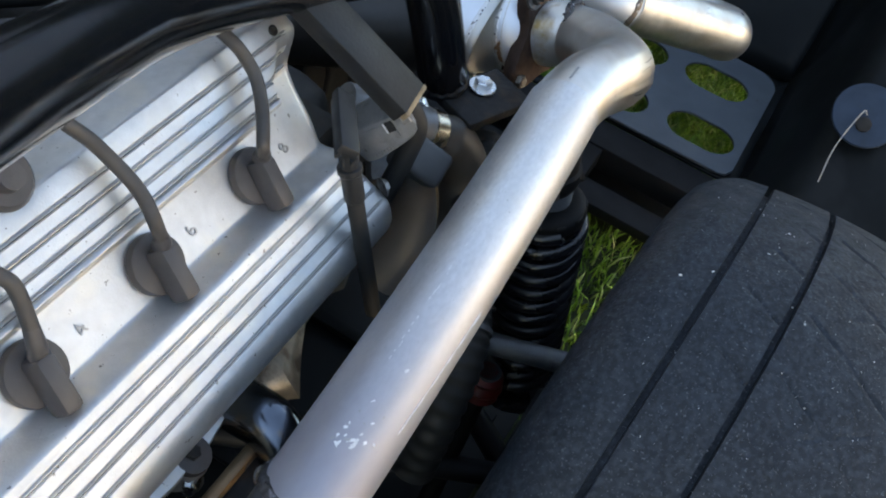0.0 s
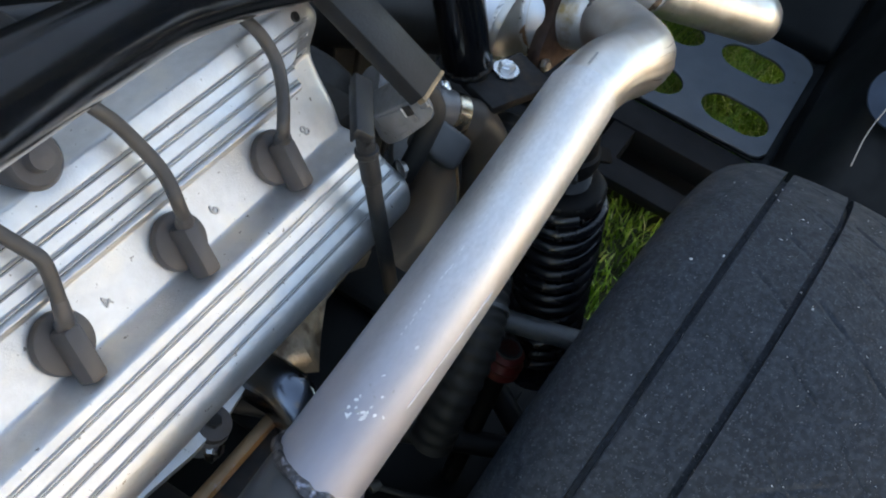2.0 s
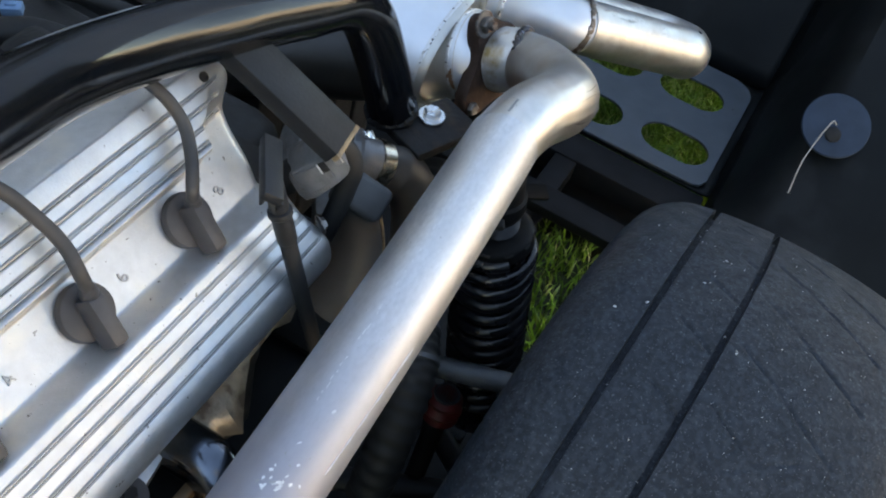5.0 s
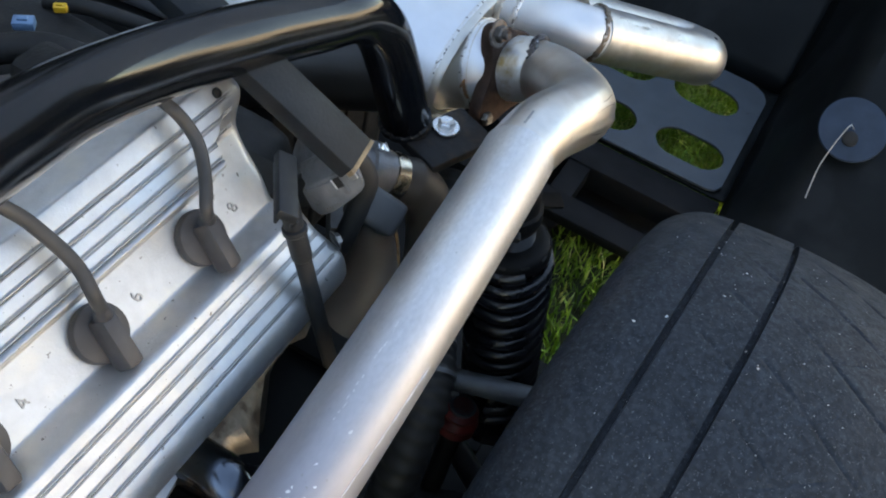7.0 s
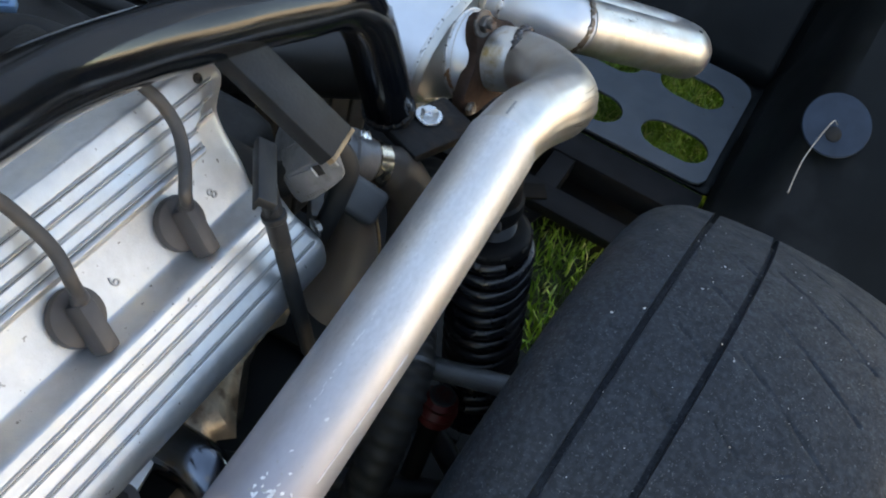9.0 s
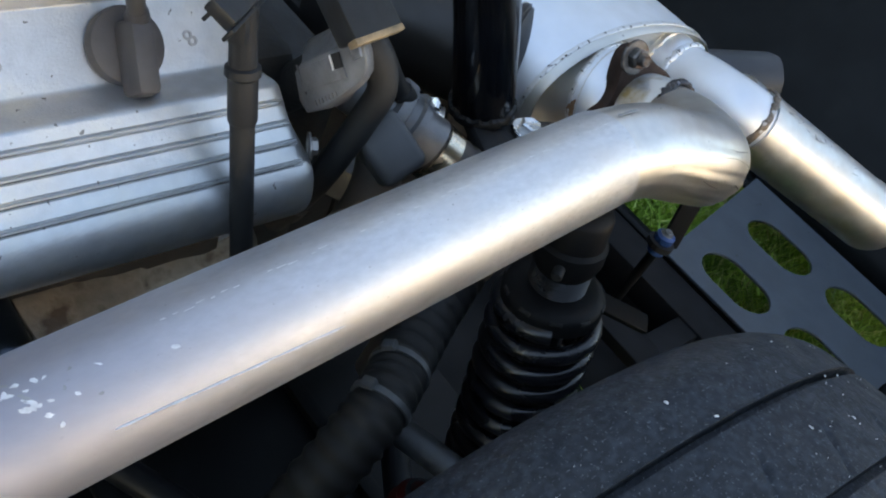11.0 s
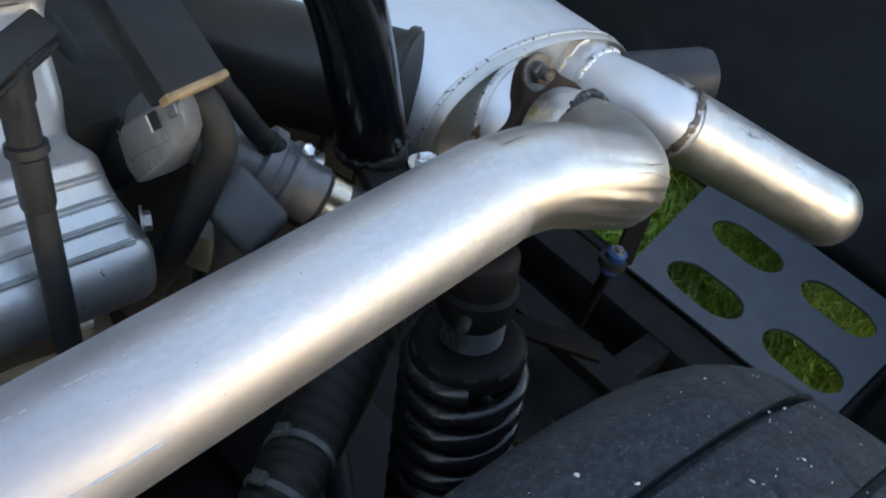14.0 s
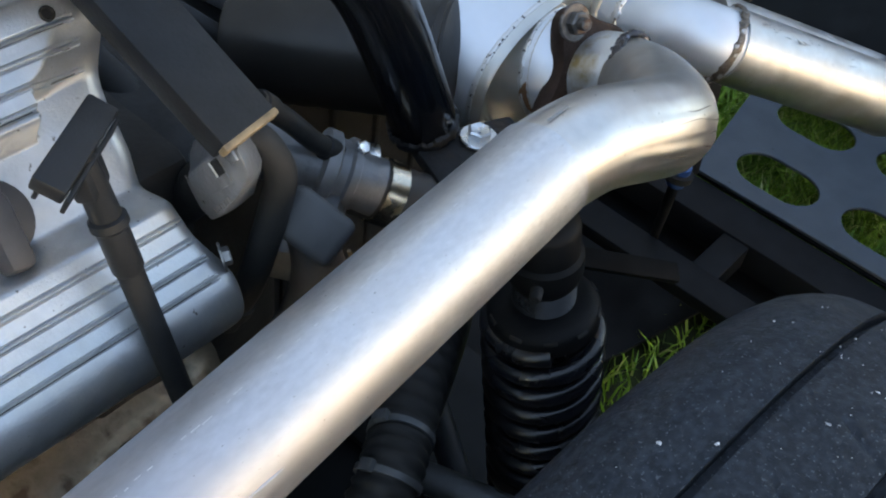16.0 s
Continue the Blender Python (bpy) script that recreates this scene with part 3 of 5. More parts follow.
# ================================================================ engine below the cover
def engine_block():
    top = thing("engine_block", "grimy dark cast engine block under the cam cover", "engine")
    prof = [(0.262, 0.60), (0.385, 0.725), (0.62, 0.60), (0.60, 0.34), (0.36, 0.30), (0.29, 0.42), (0.255, 0.54)]
    for nm, mt, x0, x1, sc in (("cylinder_head", M_DARKCAST, -0.12, 0.462, 1.0),):
        v = [(x0, a, b) for a, b in prof] + [(x1, a, b) for a, b in prof]
        k = len(prof)
        f = [tuple(range(k)), tuple(range(k, 2 * k))] + [(i, (i + 1) % k, k + (i + 1) % k, k + i) for i in range(k)]
        mesh_ob(nm, v, f, mt, top)
    block("rear_cover", (0.05, 0.26, 0.40), pose(0.488, 0.42, 0.50), M_DARKCAST, top, bevel=0.012)
    # scorched heat shield below the joint
    rng = random.Random(3)
    edge = [(0.255, 0.258), (0.300, 0.247), (0.314, 0.234), (0.331, 0.215), (0.346, 0.2185), (0.357, 0.208), (0.369, 0.217), (0.388, 0.229), (0.412, 0.242),
            (0.452, 0.245), (0.470, 0.240), (0.49, 0.246)]
    sv, sf = [], []
    for i, (x, y) in enumerate(edge):
        for j in range(5):
            k = j / 4
            sv.append((x + 0.004 * k, y + (0.285 - y) * k, 0.575 + 0.012 * k + 0.006 * math.sin(9 * k + i) * (1 - k) - 0.012 * (1 - k) ** 3))
    for i in range(len(edge) - 1):
        for j in range(4):
            a = i * 5 + j
            sf.append((a, a + 1, a + 6, a + 5))
    ob = mesh_ob("heat_shield", sv, sf, M_SHIELD, top, "scorched brown torn sheet metal")
    so = ob.modifiers.new("thick", 'SOLIDIFY')
    so.thickness = 0.0016
    # header runner, its flange and collector
    tube("header_runner", fillet_path([(0.304, 0.29, 0.592), (0.302, 0.195, 0.600), (0.285, 0.160, 0.570), (0.20, 0.15, 0.50)], 0.035), 0.021, M_BLUED, top,
         "blued polished exhaust runner")
    block("header_flange", (0.24, 0.010, 0.026), pose(0.185, 0.203, 0.580), M_HEAT, top, "brown heat-tinted header flange", bevel=0.003)
    tube("front_runner", fillet_path([(0.20, 0.29, 0.525), (0.198, 0.195, 0.535), (0.18, 0.155, 0.50), (0.12, 0.15, 0.42)], 0.035), 0.021, M_COLLECTOR, top)
    block("flange_face", (0.22, 0.030, 0.016), pose(0.176, 0.184, 0.577), M_FOOT, top, "dark grimy flange face", bevel=0.003)
    bolt("flange_bolt", (0.263, 0.180, 0.601), (0.1, -0.6, 0.75), top, 0.0052, material=M_OLDBOLT)
    return top


engine_block()

# ================================================================ exhaust pipe
PIPE_R = 0.0328


def pipe_axis(x):
    d = x - 0.45
    return Vector((x, 0.1428 + 0.0484 * d + 0.0825 * d * d, 0.6798 + 0.0935 * d - 0.1716 * d * d))


def exhaust_pipe():
    top = thing("exhaust_pipe", "brushed steel exhaust pipe with welded bend", "exhaust pipe")
    xs = [0.241 + (0.658 - 0.241) * i / 24 for i in range(25)]
    line = [pipe_axis(x) for x in xs]
    d = (line[1] - line[0]).normalized()
    lean = Vector((0.0, -0.22, 0.80))                         # the front joint is cut aslant
    v, fc = tube_data(line, PIPE_R, 56)
    for k in range(56):
        v[k] = v[k] - d * ((v[k] - line[0]).dot(lean) / (1 + d.dot(lean)))
    v0 = [q.copy() for q in v[:56]]
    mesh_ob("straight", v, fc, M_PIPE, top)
    b = line[-1]
    bend = smooth_path([line[-2], b, (0.705, 0.1525, 0.692), (0.751, 0.1425, 0.682), (0.785, 0.1430, 0.670), (0.816, 0.160, 0.656), (0.847, 0.190, 0.640),
                        (0.865, 0.217, 0.626), (0.868, 0.24, 0.620)], 10)[10:-9]
    rs = [PIPE_R - 0.0011 + 0.0011 * sstep(0, 24, i) + 0.0010 * sstep(18, 32, i) - 0.0010 * sstep(44, 60, i) for i in range(len(bend))]
    seg = 144
    v, f = tube_data(bend, rs, seg)
    for k, q in enumerate(v):                                 # fine drawn creases along the bend, deepest on its inner side
        i, a = k // seg, 2 * math.pi * (k % seg) / seg
        side = 0.10 + 0.90 * max(0.0, math.cos(a - 1.7))
        drawn = noise.noise(Vector((5.0 * math.cos(a) + 0.02 * i, 5.0 * math.sin(a), 0.055 * i))) + 0.5 * noise.noise(Vector((11 * math.cos(a), 11 * math.sin(a) + 0.03 * i, 0.08 * i)))
        q += (q - bend[i]).normalized() * 0.0011 * side * drawn * math.exp(-((i - 30) / 20) ** 2)
    for q in v:                                               # shallow flats and dents from the bending die
        q += (q - pipe_axis(0.75)).normalized() * 0.0008 * noise.noise(Vector((q.x * 22, q.y * 30, q.z * 30)))
    elbow = mesh_ob("bend", v, f, M_BEND, top, "polished steel mandrel bend with shallow dents")
    rng = random.Random(17)
    for i in range(13):                                       # thin dark draw marks along the inside of the bend
        i0, a0 = rng.randint(12, 36), rng.uniform(0.35, 1.65)
        w0 = rng.uniform(0.0002, 0.0006)
        sv, steps = [], rng.randint(5, 11)
        for j in range(steps):
            row = min(i0 + j, len(bend) - 2)
            ang = a0 + 0.05 * math.sin(0.5 * j + i) + 0.015 * j
            turn = ang / (2 * math.pi) * seg
            k0 = int(turn) % seg
            q = v[row * seg + k0].lerp(v[row * seg + (k0 + 1) % seg], turn - int(turn))
            o = (q - bend[row]).normalized()
            t = (bend[row + 1] - bend[row]).normalized().cross(o)
            w = w0 * math.sin(math.pi * (j + 0.4) / steps)
            sv += [q + o * 0.0004 - t * w, q + o * 0.0004 + t * w]
        mesh_ob("draw_mark", sv, [(2 * j, 2 * j + 1, 2 * j + 3, 2 * j + 2) for j in range(steps - 1)], M_DRAWN, elbow)
    n0 = Vector((0.659, 0.158, 0.731)) - pipe_axis(0.659)
    block("joint_mark", (0.020, 0.0018, 0.0005), frame_of(pipe_axis(0.672) + n0.normalized() * (PIPE_R - 0.0003) + Vector((0, 0.003, 0.0)), (1, 0.02, 0.0), n0), M_MARK, elbow, bevel=0)
    d = (line[1] - line[0]).normalized()
    rim, wv, wf = [line[0] + (q - line[0]) * 1.02 for q in v0], [], []
    for k in range(112):                                      # the bead follows the slanting cut
        p, q = rim[k // 2], rim[(k // 2 + 1) % 56]
        c = p.lerp(q, 0.5 * (k % 2))
        o = (c - line[0]).normalized()
        th = 0.0034 + 0.0012 * noise.noise(c * 150)
        c = c + d * 0.0016 * noise.noise(c * 110 + Vector((3, 0, 0)))
        wv += [c + o * math.cos(0.7854 * j) * th * 0.75 + d * math.sin(0.7854 * j) * th * 1.25 for j in range(8)]
    for k in range(112):
        k2 = (k + 1) % 112
        wf += [(8 * k + j, 8 * k + (j + 1) % 8, 8 * k2 + (j + 1) % 8, 8 * k2 + j) for j in range(8)]
    mesh_ob("weld", wv, wf, M_WELDDARK, top, "dark lumpy weld bead")
    rng = random.Random(31)
    for i in range(52):                                       # faint, broken drawn seam along the top
        x0 = 0.335 + 0.0061 * i
        n = Vector((0, math.sin(radians(4.5)), math.cos(radians(4.5))))
        if rng.random() < 0.55:
            block("seam_line", (rng.uniform(0.002, 0.0065), rng.uniform(0.0003, 0.0007), 0.0003),
                  frame_of(pipe_axis(x0) + n * (PIPE_R + 0.0001) + Vector((0, rng.uniform(-0.0007, 0.0007), 0)), pipe_axis(x0 + 0.01) - pipe_axis(x0), n), M_SEAM, top, bevel=0)
    ridge = []
    for i in range(22):
        x0, ang = 0.300 + 0.0056 * i, radians(56 + 0.5 * i)
        ridge.append(pipe_axis(x0) + Vector((0, -math.sin(ang), math.cos(ang))) * (PIPE_R + 0.0001 + 0.0002 * math.sin(1.7 * i)))
    tube("ridge", ridge, [0.0003 + 0.0004 * abs(math.sin(0.9 * i)) for i in range(22)], M_SEAM, top, seg=6)
    a = line[0]
    tube("collector", fillet_path([a + d * 0.008, a - d * 0.05 + Vector((0, 0, -0.004)), a + Vector((-0.13, 0.012, -0.075)), a + Vector((-0.25, 0.02, -0.22))], 0.07),
         0.0324, M_COLLECTOR, top, "dull grey collector", seg=32)
    rng = random.Random(8)
    for i in range(22):                                       # pale scuffs and dark smudges by the weld
        x = 0.262 + abs(rng.gauss(0, 0.030)) if i > 9 else 0.271 + rng.uniform(-0.006, 0.010)
        ang = rng.uniform(-0.3, 0.6) if i > 9 else rng.uniform(-0.12, 0.26)
        c = pipe_axis(x)
        nrm = Vector((0, -math.sin(ang), math.cos(ang)))
        fat = 1.0 if i <= 9 else 0.6
        m = frame_of(c + nrm * (PIPE_R + 0.0001), (1, rng.uniform(-0.9, 0.9), 0), nrm)
        n = 9
        v = [m @ Vector((0, 0, 0.0003))] + [m @ Vector((math.cos(2 * math.pi * k / n) * 0.0042 * fat * rng.uniform(0.4, 1.2),
                                                        math.sin(2 * math.pi * k / n) * 0.0018 * fat * rng.uniform(0.4, 1.2), 0.0001)) for k in range(n)]
        mesh_ob("scuff", v, [(0, 1 + k, 1 + (k + 1) % n) for k in range(n)], M_SCUFF if i % 4 != 3 else M_MARK, top, "pale scuff")
    return top


exhaust_pipe()

# ================================================================ muffler
MC = Vector((0.927, 0.297, 0.577))


def muffler():
    top = thing("muffler", "pale aluminised steel oval muffler with dished end", "muffler")
    ax, az, tilt, seg = 0.142, 0.077, radians(-7), 72

    def ring(y, k, count=72):
        out = []
        for i in range(count):
            a = 2 * math.pi * i / count
            c, s = math.cos(a), math.sin(a)
            px, pz = (ax - az * (1 - k)) * math.copysign(abs(c) ** 0.92, c), az * k * math.copysign(abs(s) ** 0.92, s)
            out.append(Vector((MC.x - 0.13 * (y - MC.y) + px * math.cos(tilt) - pz * math.sin(tilt), y,
                               MC.z + px * math.sin(tilt) + pz * math.cos(tilt))))
        return out

    def loft(name, rows, mt, label="", close=True):
        v = [p for y, k in rows for p in ring(y, k)]
        f = []
        for i in range(len(rows) - 1):
            for j in range(seg):
                f.append((i * seg + j, i * seg + (j + 1) % seg, (i + 1) * seg + (j + 1) % seg, (i + 1) * seg + j))
        if close:
            f += [tuple(range(seg)), tuple((len(rows) - 1) * seg + j for j in range(seg))]
        return mesh_ob(name, v, f, mt, top, label)
    loft("body", [(0.330, 0.90), (0.303, 0.985), (0.303, 1.0), (0.33, 1.02), (0.40, 1.05), (0.60, 1.08), (0.85, 1.08), (0.855, 1.04)], M_MUFF)
    cap = loft("end_cap", [(0.318, 0.25), (0.318, 0.72), (0.316, 0.80), (0.309, 0.875), (0.300, 0.925), (0.2950, 0.955), (0.2935, 0.980), (0.2955, 0.998),
                           (0.300, 1.006), (0.306, 1.006)], M_CAP, "pale dished end cap")
    rng = random.Random(5)
    path = ring(0.304, 1.008, 360)
    c0 = Vector((MC.x, 0.304, MC.z))
    v, f = [], []
    n = len(path)
    for p in path:
        o = (p - c0).normalized()
        th = 0.0017 + 0.0007 * noise.noise(p * 160) + rng.uniform(-0.0002, 0.0002)
        for j in range(6):
            a = 2 * math.pi * j / 6
            v.append(p + o * math.cos(a) * th * 0.7 + Vector((0, 1, 0)) * math.sin(a) * th * 1.3)
    for i in range(n):
        for j in range(6):
            f.append((i * 6 + j, i * 6 + (j + 1) % 6, ((i + 1) % n) * 6 + (j + 1) % 6, ((i + 1) % n) * 6 + j))
    mesh_ob("seam_weld", v, f, M_SPECKWELD, cap, "dark-speckled weld seam")
    return top


muffler()


def muffler_fittings():
    inl = thing("inlet_flange", "rusty bolted flange on a heat-tinted inlet", "flange")
    ydir = Vector((0.20, 0.90, -0.39)).normalized()
    c = Vector((0.865, 0.217, 0.627))                          # joint to the bend
    f = Vector((0.862, 0.2395, 0.617))                         # flange face
    tube("inlet_tube", [c - (f - c) * 0.2, c - (f - c) * 0.1, c + (f - c) * 0.5, f + ydir * 0.006], [0.0315, 0.0344, 0.0352, 0.0358], M_INLET, inl, "pale inlet tube yellowed by heat", seg=48)
    weld_ring("weld", c - (f - c) * 0.16, f - c, 0.0344, inl, 0.0040, seg=88, material=M_WELDDARK, rough=0.0012)
    up = Vector((0.0, 0.12, 1.0))
    up = (up - ydir * up.dot(ydir)).normalized()
    sd = ydir.cross(up)                                        # towards the rear of the car
    if sd.x < 0:
        sd = -sd
    angs = (radians(113), radians(208), radians(-20))
    verts, n = [], 60
    for lay, cut in ((-0.001, 0.0015), (0.001, 0), (0.013, 0), (0.0145, 0.001)):
        for k in range(n):
            a = 2 * math.pi * k / n
            lobe = max(math.exp(-((math.remainder(a - b, 2 * math.pi)) / 0.37) ** 2) for b in angs)
            reach = 0.012 * math.exp(-(math.remainder(a - angs[1], 2 * math.pi) / 0.5) ** 2)
            r = 0.0415 + 0.0215 * lobe + reach - cut
            verts.append(f + ydir * lay + sd * math.cos(a) * r + up * math.sin(a) * r)
    faces = [tuple(range(n)), tuple(range(3 * n, 4 * n))]
    for i in range(3):
        faces += [(i * n + k, i * n + (k + 1) % n, (i + 1) * n + (k + 1) % n, (i + 1) * n + k) for k in range(n)]
    plate = mesh_ob("flange", verts, faces, M_RUST, inl, "dark rusty flange plate")
    for b, size, proud in zip(angs, (0.0085, 0.0066, 0.0085), (0.015, 0.007, 0.015)):
        far = 0.054 if b != angs[1] else 0.066
        p = f + sd * math.cos(b) * far + up * math.sin(b) * far
        way = -ydir
        nut = bolt("nut", p, way, inl, size, washer=size > 0.007, material=M_OLDBOLT if size > 0.007 else M_WORN)
        lathe("stud", [(0.0048, 0), (0.0048, proud), (0.0036, proud + 0.001)], p, way, M_OLDBOLT, nut)
    g = f + ydir * 0.088 + Vector((-0.012, 0, 0.004))          # on the muffler's end
    run = [f + ydir * 0.0145, f.lerp(g, 0.45) + Vector((-0.002, 0, 0)), g]
    path = smooth_path(run, 6)
    collar = tube("collar", path[:7], [0.0375, 0.0385, 0.0405, 0.043, 0.0455, 0.048, 0.0495], M_MUFF, inl, "pale collar with a brown heat stain", seg=48)
    tube("dish_cone", path[5:], [0.0485, 0.0485, 0.0495, 0.051, 0.053, 0.055, 0.057, 0.059][:len(path) - 5], M_CAP, inl, "beige dished cone", seg=48)
    weld_ring("cone_weld", path[6], path[7] - path[5], 0.0497, inl, 0.0017, seg=96, material=M_SPECKWELD, rough=0.0007)
    side = (g - f).normalized().cross(Vector((0, 0, 1))).normalized()
    side = side if side.x < 0 else -side
    rise = side.cross((g - f).normalized())
    rise = rise if rise.z > 0 else -rise
    for name, mt, mid, half, tilt, spread, lift in (("rust_patch", M_RUST, 3.2, 3.0, -1.15, 0.95, 0.0008), ("heat_stain", M_STAIN, 3.0, 2.6, -0.10, 0.42, 0.0012)):
        v, rings = [], 6
        for i in range(rings + 1):
            for k in range(36):
                b = 2 * math.pi * k / 36
                f0 = i / rings * (1 + 0.08 * math.sin(3 * b + 1) + 0.05 * math.sin(7 * b))
                along, a = min(5.9, max(0.05, mid + half * f0 * math.cos(b))), tilt + spread * f0 * math.sin(b)
                j = int(along)
                v.append(path[j].lerp(path[j + 1], along - j) + (side * math.cos(a) + rise * math.sin(a)) * (0.0375 + 0.00215 * along + lift))
        mesh_ob(name, v, [(36 * i + k, 36 * i + (k + 1) % 36, 36 * (i + 1) + (k + 1) % 36, 36 * (i + 1) + k) for i in range(rings) for k in range(36)], mt, collar)
    weld_ring("collar_weld", f.lerp(g, 0.97), g - f, 0.0615, inl, 0.003, material=M_CAP)
    return inl


muffler_fittings()


def tail_pipe():
    top = thing("tail_pipe", "polished steel outlet pipe with a return bend", "exhaust pipe")
    ring = Vector((0.987, 0.1985, 0.616))
    start = Vector((0.978, 0.316, 0.606))
    end = Vector((1.154, 0.076, 0.541))
    d = (end - ring).normalized()
    tube("stub", smooth_path([start, start + Vector((0, -0.035, 0.002)), (0.976, 0.245, 0.616), ring - d * 0.012, ring], 6),
         [0.034 - 0.0045 * sstep(0, 9, i) for i in range(25)], M_MUFF, top, seg=40)
    weld_ring("muffler_weld", start + Vector((0.0, -0.014, 0.0)), (0, -1, 0.05), 0.0350, top, 0.0035, material=M_CAP)
    weld_ring("muffler_weld", start + Vector((0.0, -0.034, 0.001)), (0, -1, 0.05), 0.0325, top, 0.0028, material=M_SPECKWELD)
    weld_ring("weld", ring, d * 0.8 + Vector((-0.05, -0.34, 0)), 0.0328, top, 0.0030)
    back = Vector((0.034, 0.054, -0.022))
    bend = fillet_path([ring, end, end + back, ring + back + d * 0.02], 0.044, 18)
    tube("return_bend", bend, [0.0325 + 0.0037 * sstep(0, 14, i) for i in range(len(bend))], M_TAIL, top, seg=44)
    rng = random.Random(12)
    for i in range(14):
        p = ring + d * rng.uniform(0.015, 0.13)
        n = Vector((rng.uniform(-0.2, 0.5), -0.55, 0.8))
        n = (n - d * n.dot(d)).normalized()
        block("nick", (rng.uniform(0.002, 0.009), rng.uniform(0.0004, 0.0008), 0.0004), frame_of(p + n * 0.0335, d + Vector((0, 0, rng.uniform(-0.5, 0.5))), n), M_MARK, top, bevel=0)
    return top


tail_pipe()


def exhaust_tip():
    top = thing("exhaust_tip", "dull grey exhaust pipe stub behind the muffler", "exhaust pipe")
    c = Vector((1.295, 0.334, 0.500))
    d = Vector((0.75, -0.55, 0.25)).normalized()
    tube("pipe", [c - d * 0.12, c - d * 0.03, c + d * 0.02, c + d * 0.032, c + d * 0.038], [0.034, 0.034, 0.034, 0.030, 0.018], M_COLLECTOR, top, seg=28)
    return top


exhaust_tip()

# ================================================================ chassis tube
def chassis_tube():
    top = thing("chassis_tube", "gloss black painted steel chassis tube", "chassis tube")
    pts = [(0.08, 0.25, 0.985), (0.253, 0.311, 0.906),
           (0.336, 0.335, 0.870),
           (0.418, 0.341, 0.842),
           (0.501, 0.333, 0.818),
           (0.572, 0.323, 0.796),
           (0.620, 0.315, 0.782),
           (0.652, 0.307, 0.754),
           (0.680, 0.301, 0.702),
           (0.712, 0.290, 0.618)]
    tube("tube", smooth_path(pts, 8), 0.0245, M_BLACKTUBE, top, seg=32)
    block("foot_plate", (0.085, 0.056, 0.012), frame_of((0.724, 0.247, 0.607), (0.9, -0.35, 0), (0, 0, 1)), M_FOOT, top, bevel=0.003)
    weld_ring("weld", (0.711, 0.290, 0.617), (-0.3, 0.1, 1), 0.0245, top, 0.004, material=M_BLACK)
    bolt("bolt", (0.732, 0.254, 0.6145), (0, 0, 1), top, 0.0082, label="bright zinc bolt with washer")
    return top


chassis_tube()


def support_bracket():
    top = thing("support_bracket", "satin black box-section bracket with bare brown end", "bracket")
    end = Vector((0.505, 0.2335, 0.758))
    d = Vector((-0.016, 0.088, 0.056)).normalized()
    w = Vector((1, 0.05, -0.05))
    m = frame_of(end + d * 0.13, d, Vector((0, -0.5, 0.85)))
    m2 = frame_of(end + d * 0.13, d, w.cross(d) if w.cross(d).z > 0 else d.cross(w))
    up = m2.to_3x3() @ Vector((0, 0, 1))
    m2.translation -= up * 0.008
    block("bar", (0.26, 0.038, 0.016), m2, M_BLACK, top, bevel=0.002)
    m3 = m2.copy()
    m3.translation = end - d * 0.0012 - up * 0.004
    block("bare_end", (0.004, 0.039, 0.0075), m3, M_EDGE, top, "bare brown edge", bevel=0.001)
    return top


support_bracket()


def dipstick():
    top = thing("dipstick", "black plastic T-handle dipstick in its tube", "dipstick")
    a, b = Vector((0.396, 0.229, 0.786)), Vector((0.4435, 0.2625, 0.7825))
    d = (b - a).normalized()
    block("handle", (0.062, 0.0150, 0.008), frame_of((a + b) / 2, d, (0.1, -0.45, 0.9)), M_DIP, top, bevel=0.0015)
    for s in (-1, 1):
        side = d.cross(Vector((0.1, -0.45, 0.9))).normalized()
        block("handle_lip", (0.060, 0.0022, 0.008), frame_of((a + b) / 2 + side * 0.0062 * s - Vector((0, 0, 0.006)), d, (0.1, -0.45, 0.9)), M_DIP, top, bevel=0.0006)
    s0 = (a + b) / 2 - Vector((0, 0, 0.003))
    s1, s2 = Vector((0.4246, 0.2389, 0.745)), Vector((0.4345, 0.196, 0.600))
    block("web", (0.020, 0.010, 0.018), frame_of(s0 + (s1 - s0) * 0.35, d, s0 - s1), M_DIP, top, bevel=0.002)
    tube("stem", [s0, s0 + (s1 - s0) * 0.5, s1], [0.0070, 0.0072, 0.0074], M_DIP, top, seg=16)
    ax = (s2 - s1).normalized()
    lathe("collar", [(0.0074, 0), (0.0092, 0.001), (0.0094, 0.005), (0.0078, 0.007), (0.0078, 0.030), (0.0070, 0.032)], s1, ax, M_DIP, top)
    tube("guide_tube", [s1, s1 + (s2 - s1) * 0.45, s2], [0.0066, 0.0066, 0.0064], M_RUBBERHOSE, top, seg=16)
    return top


dipstick()


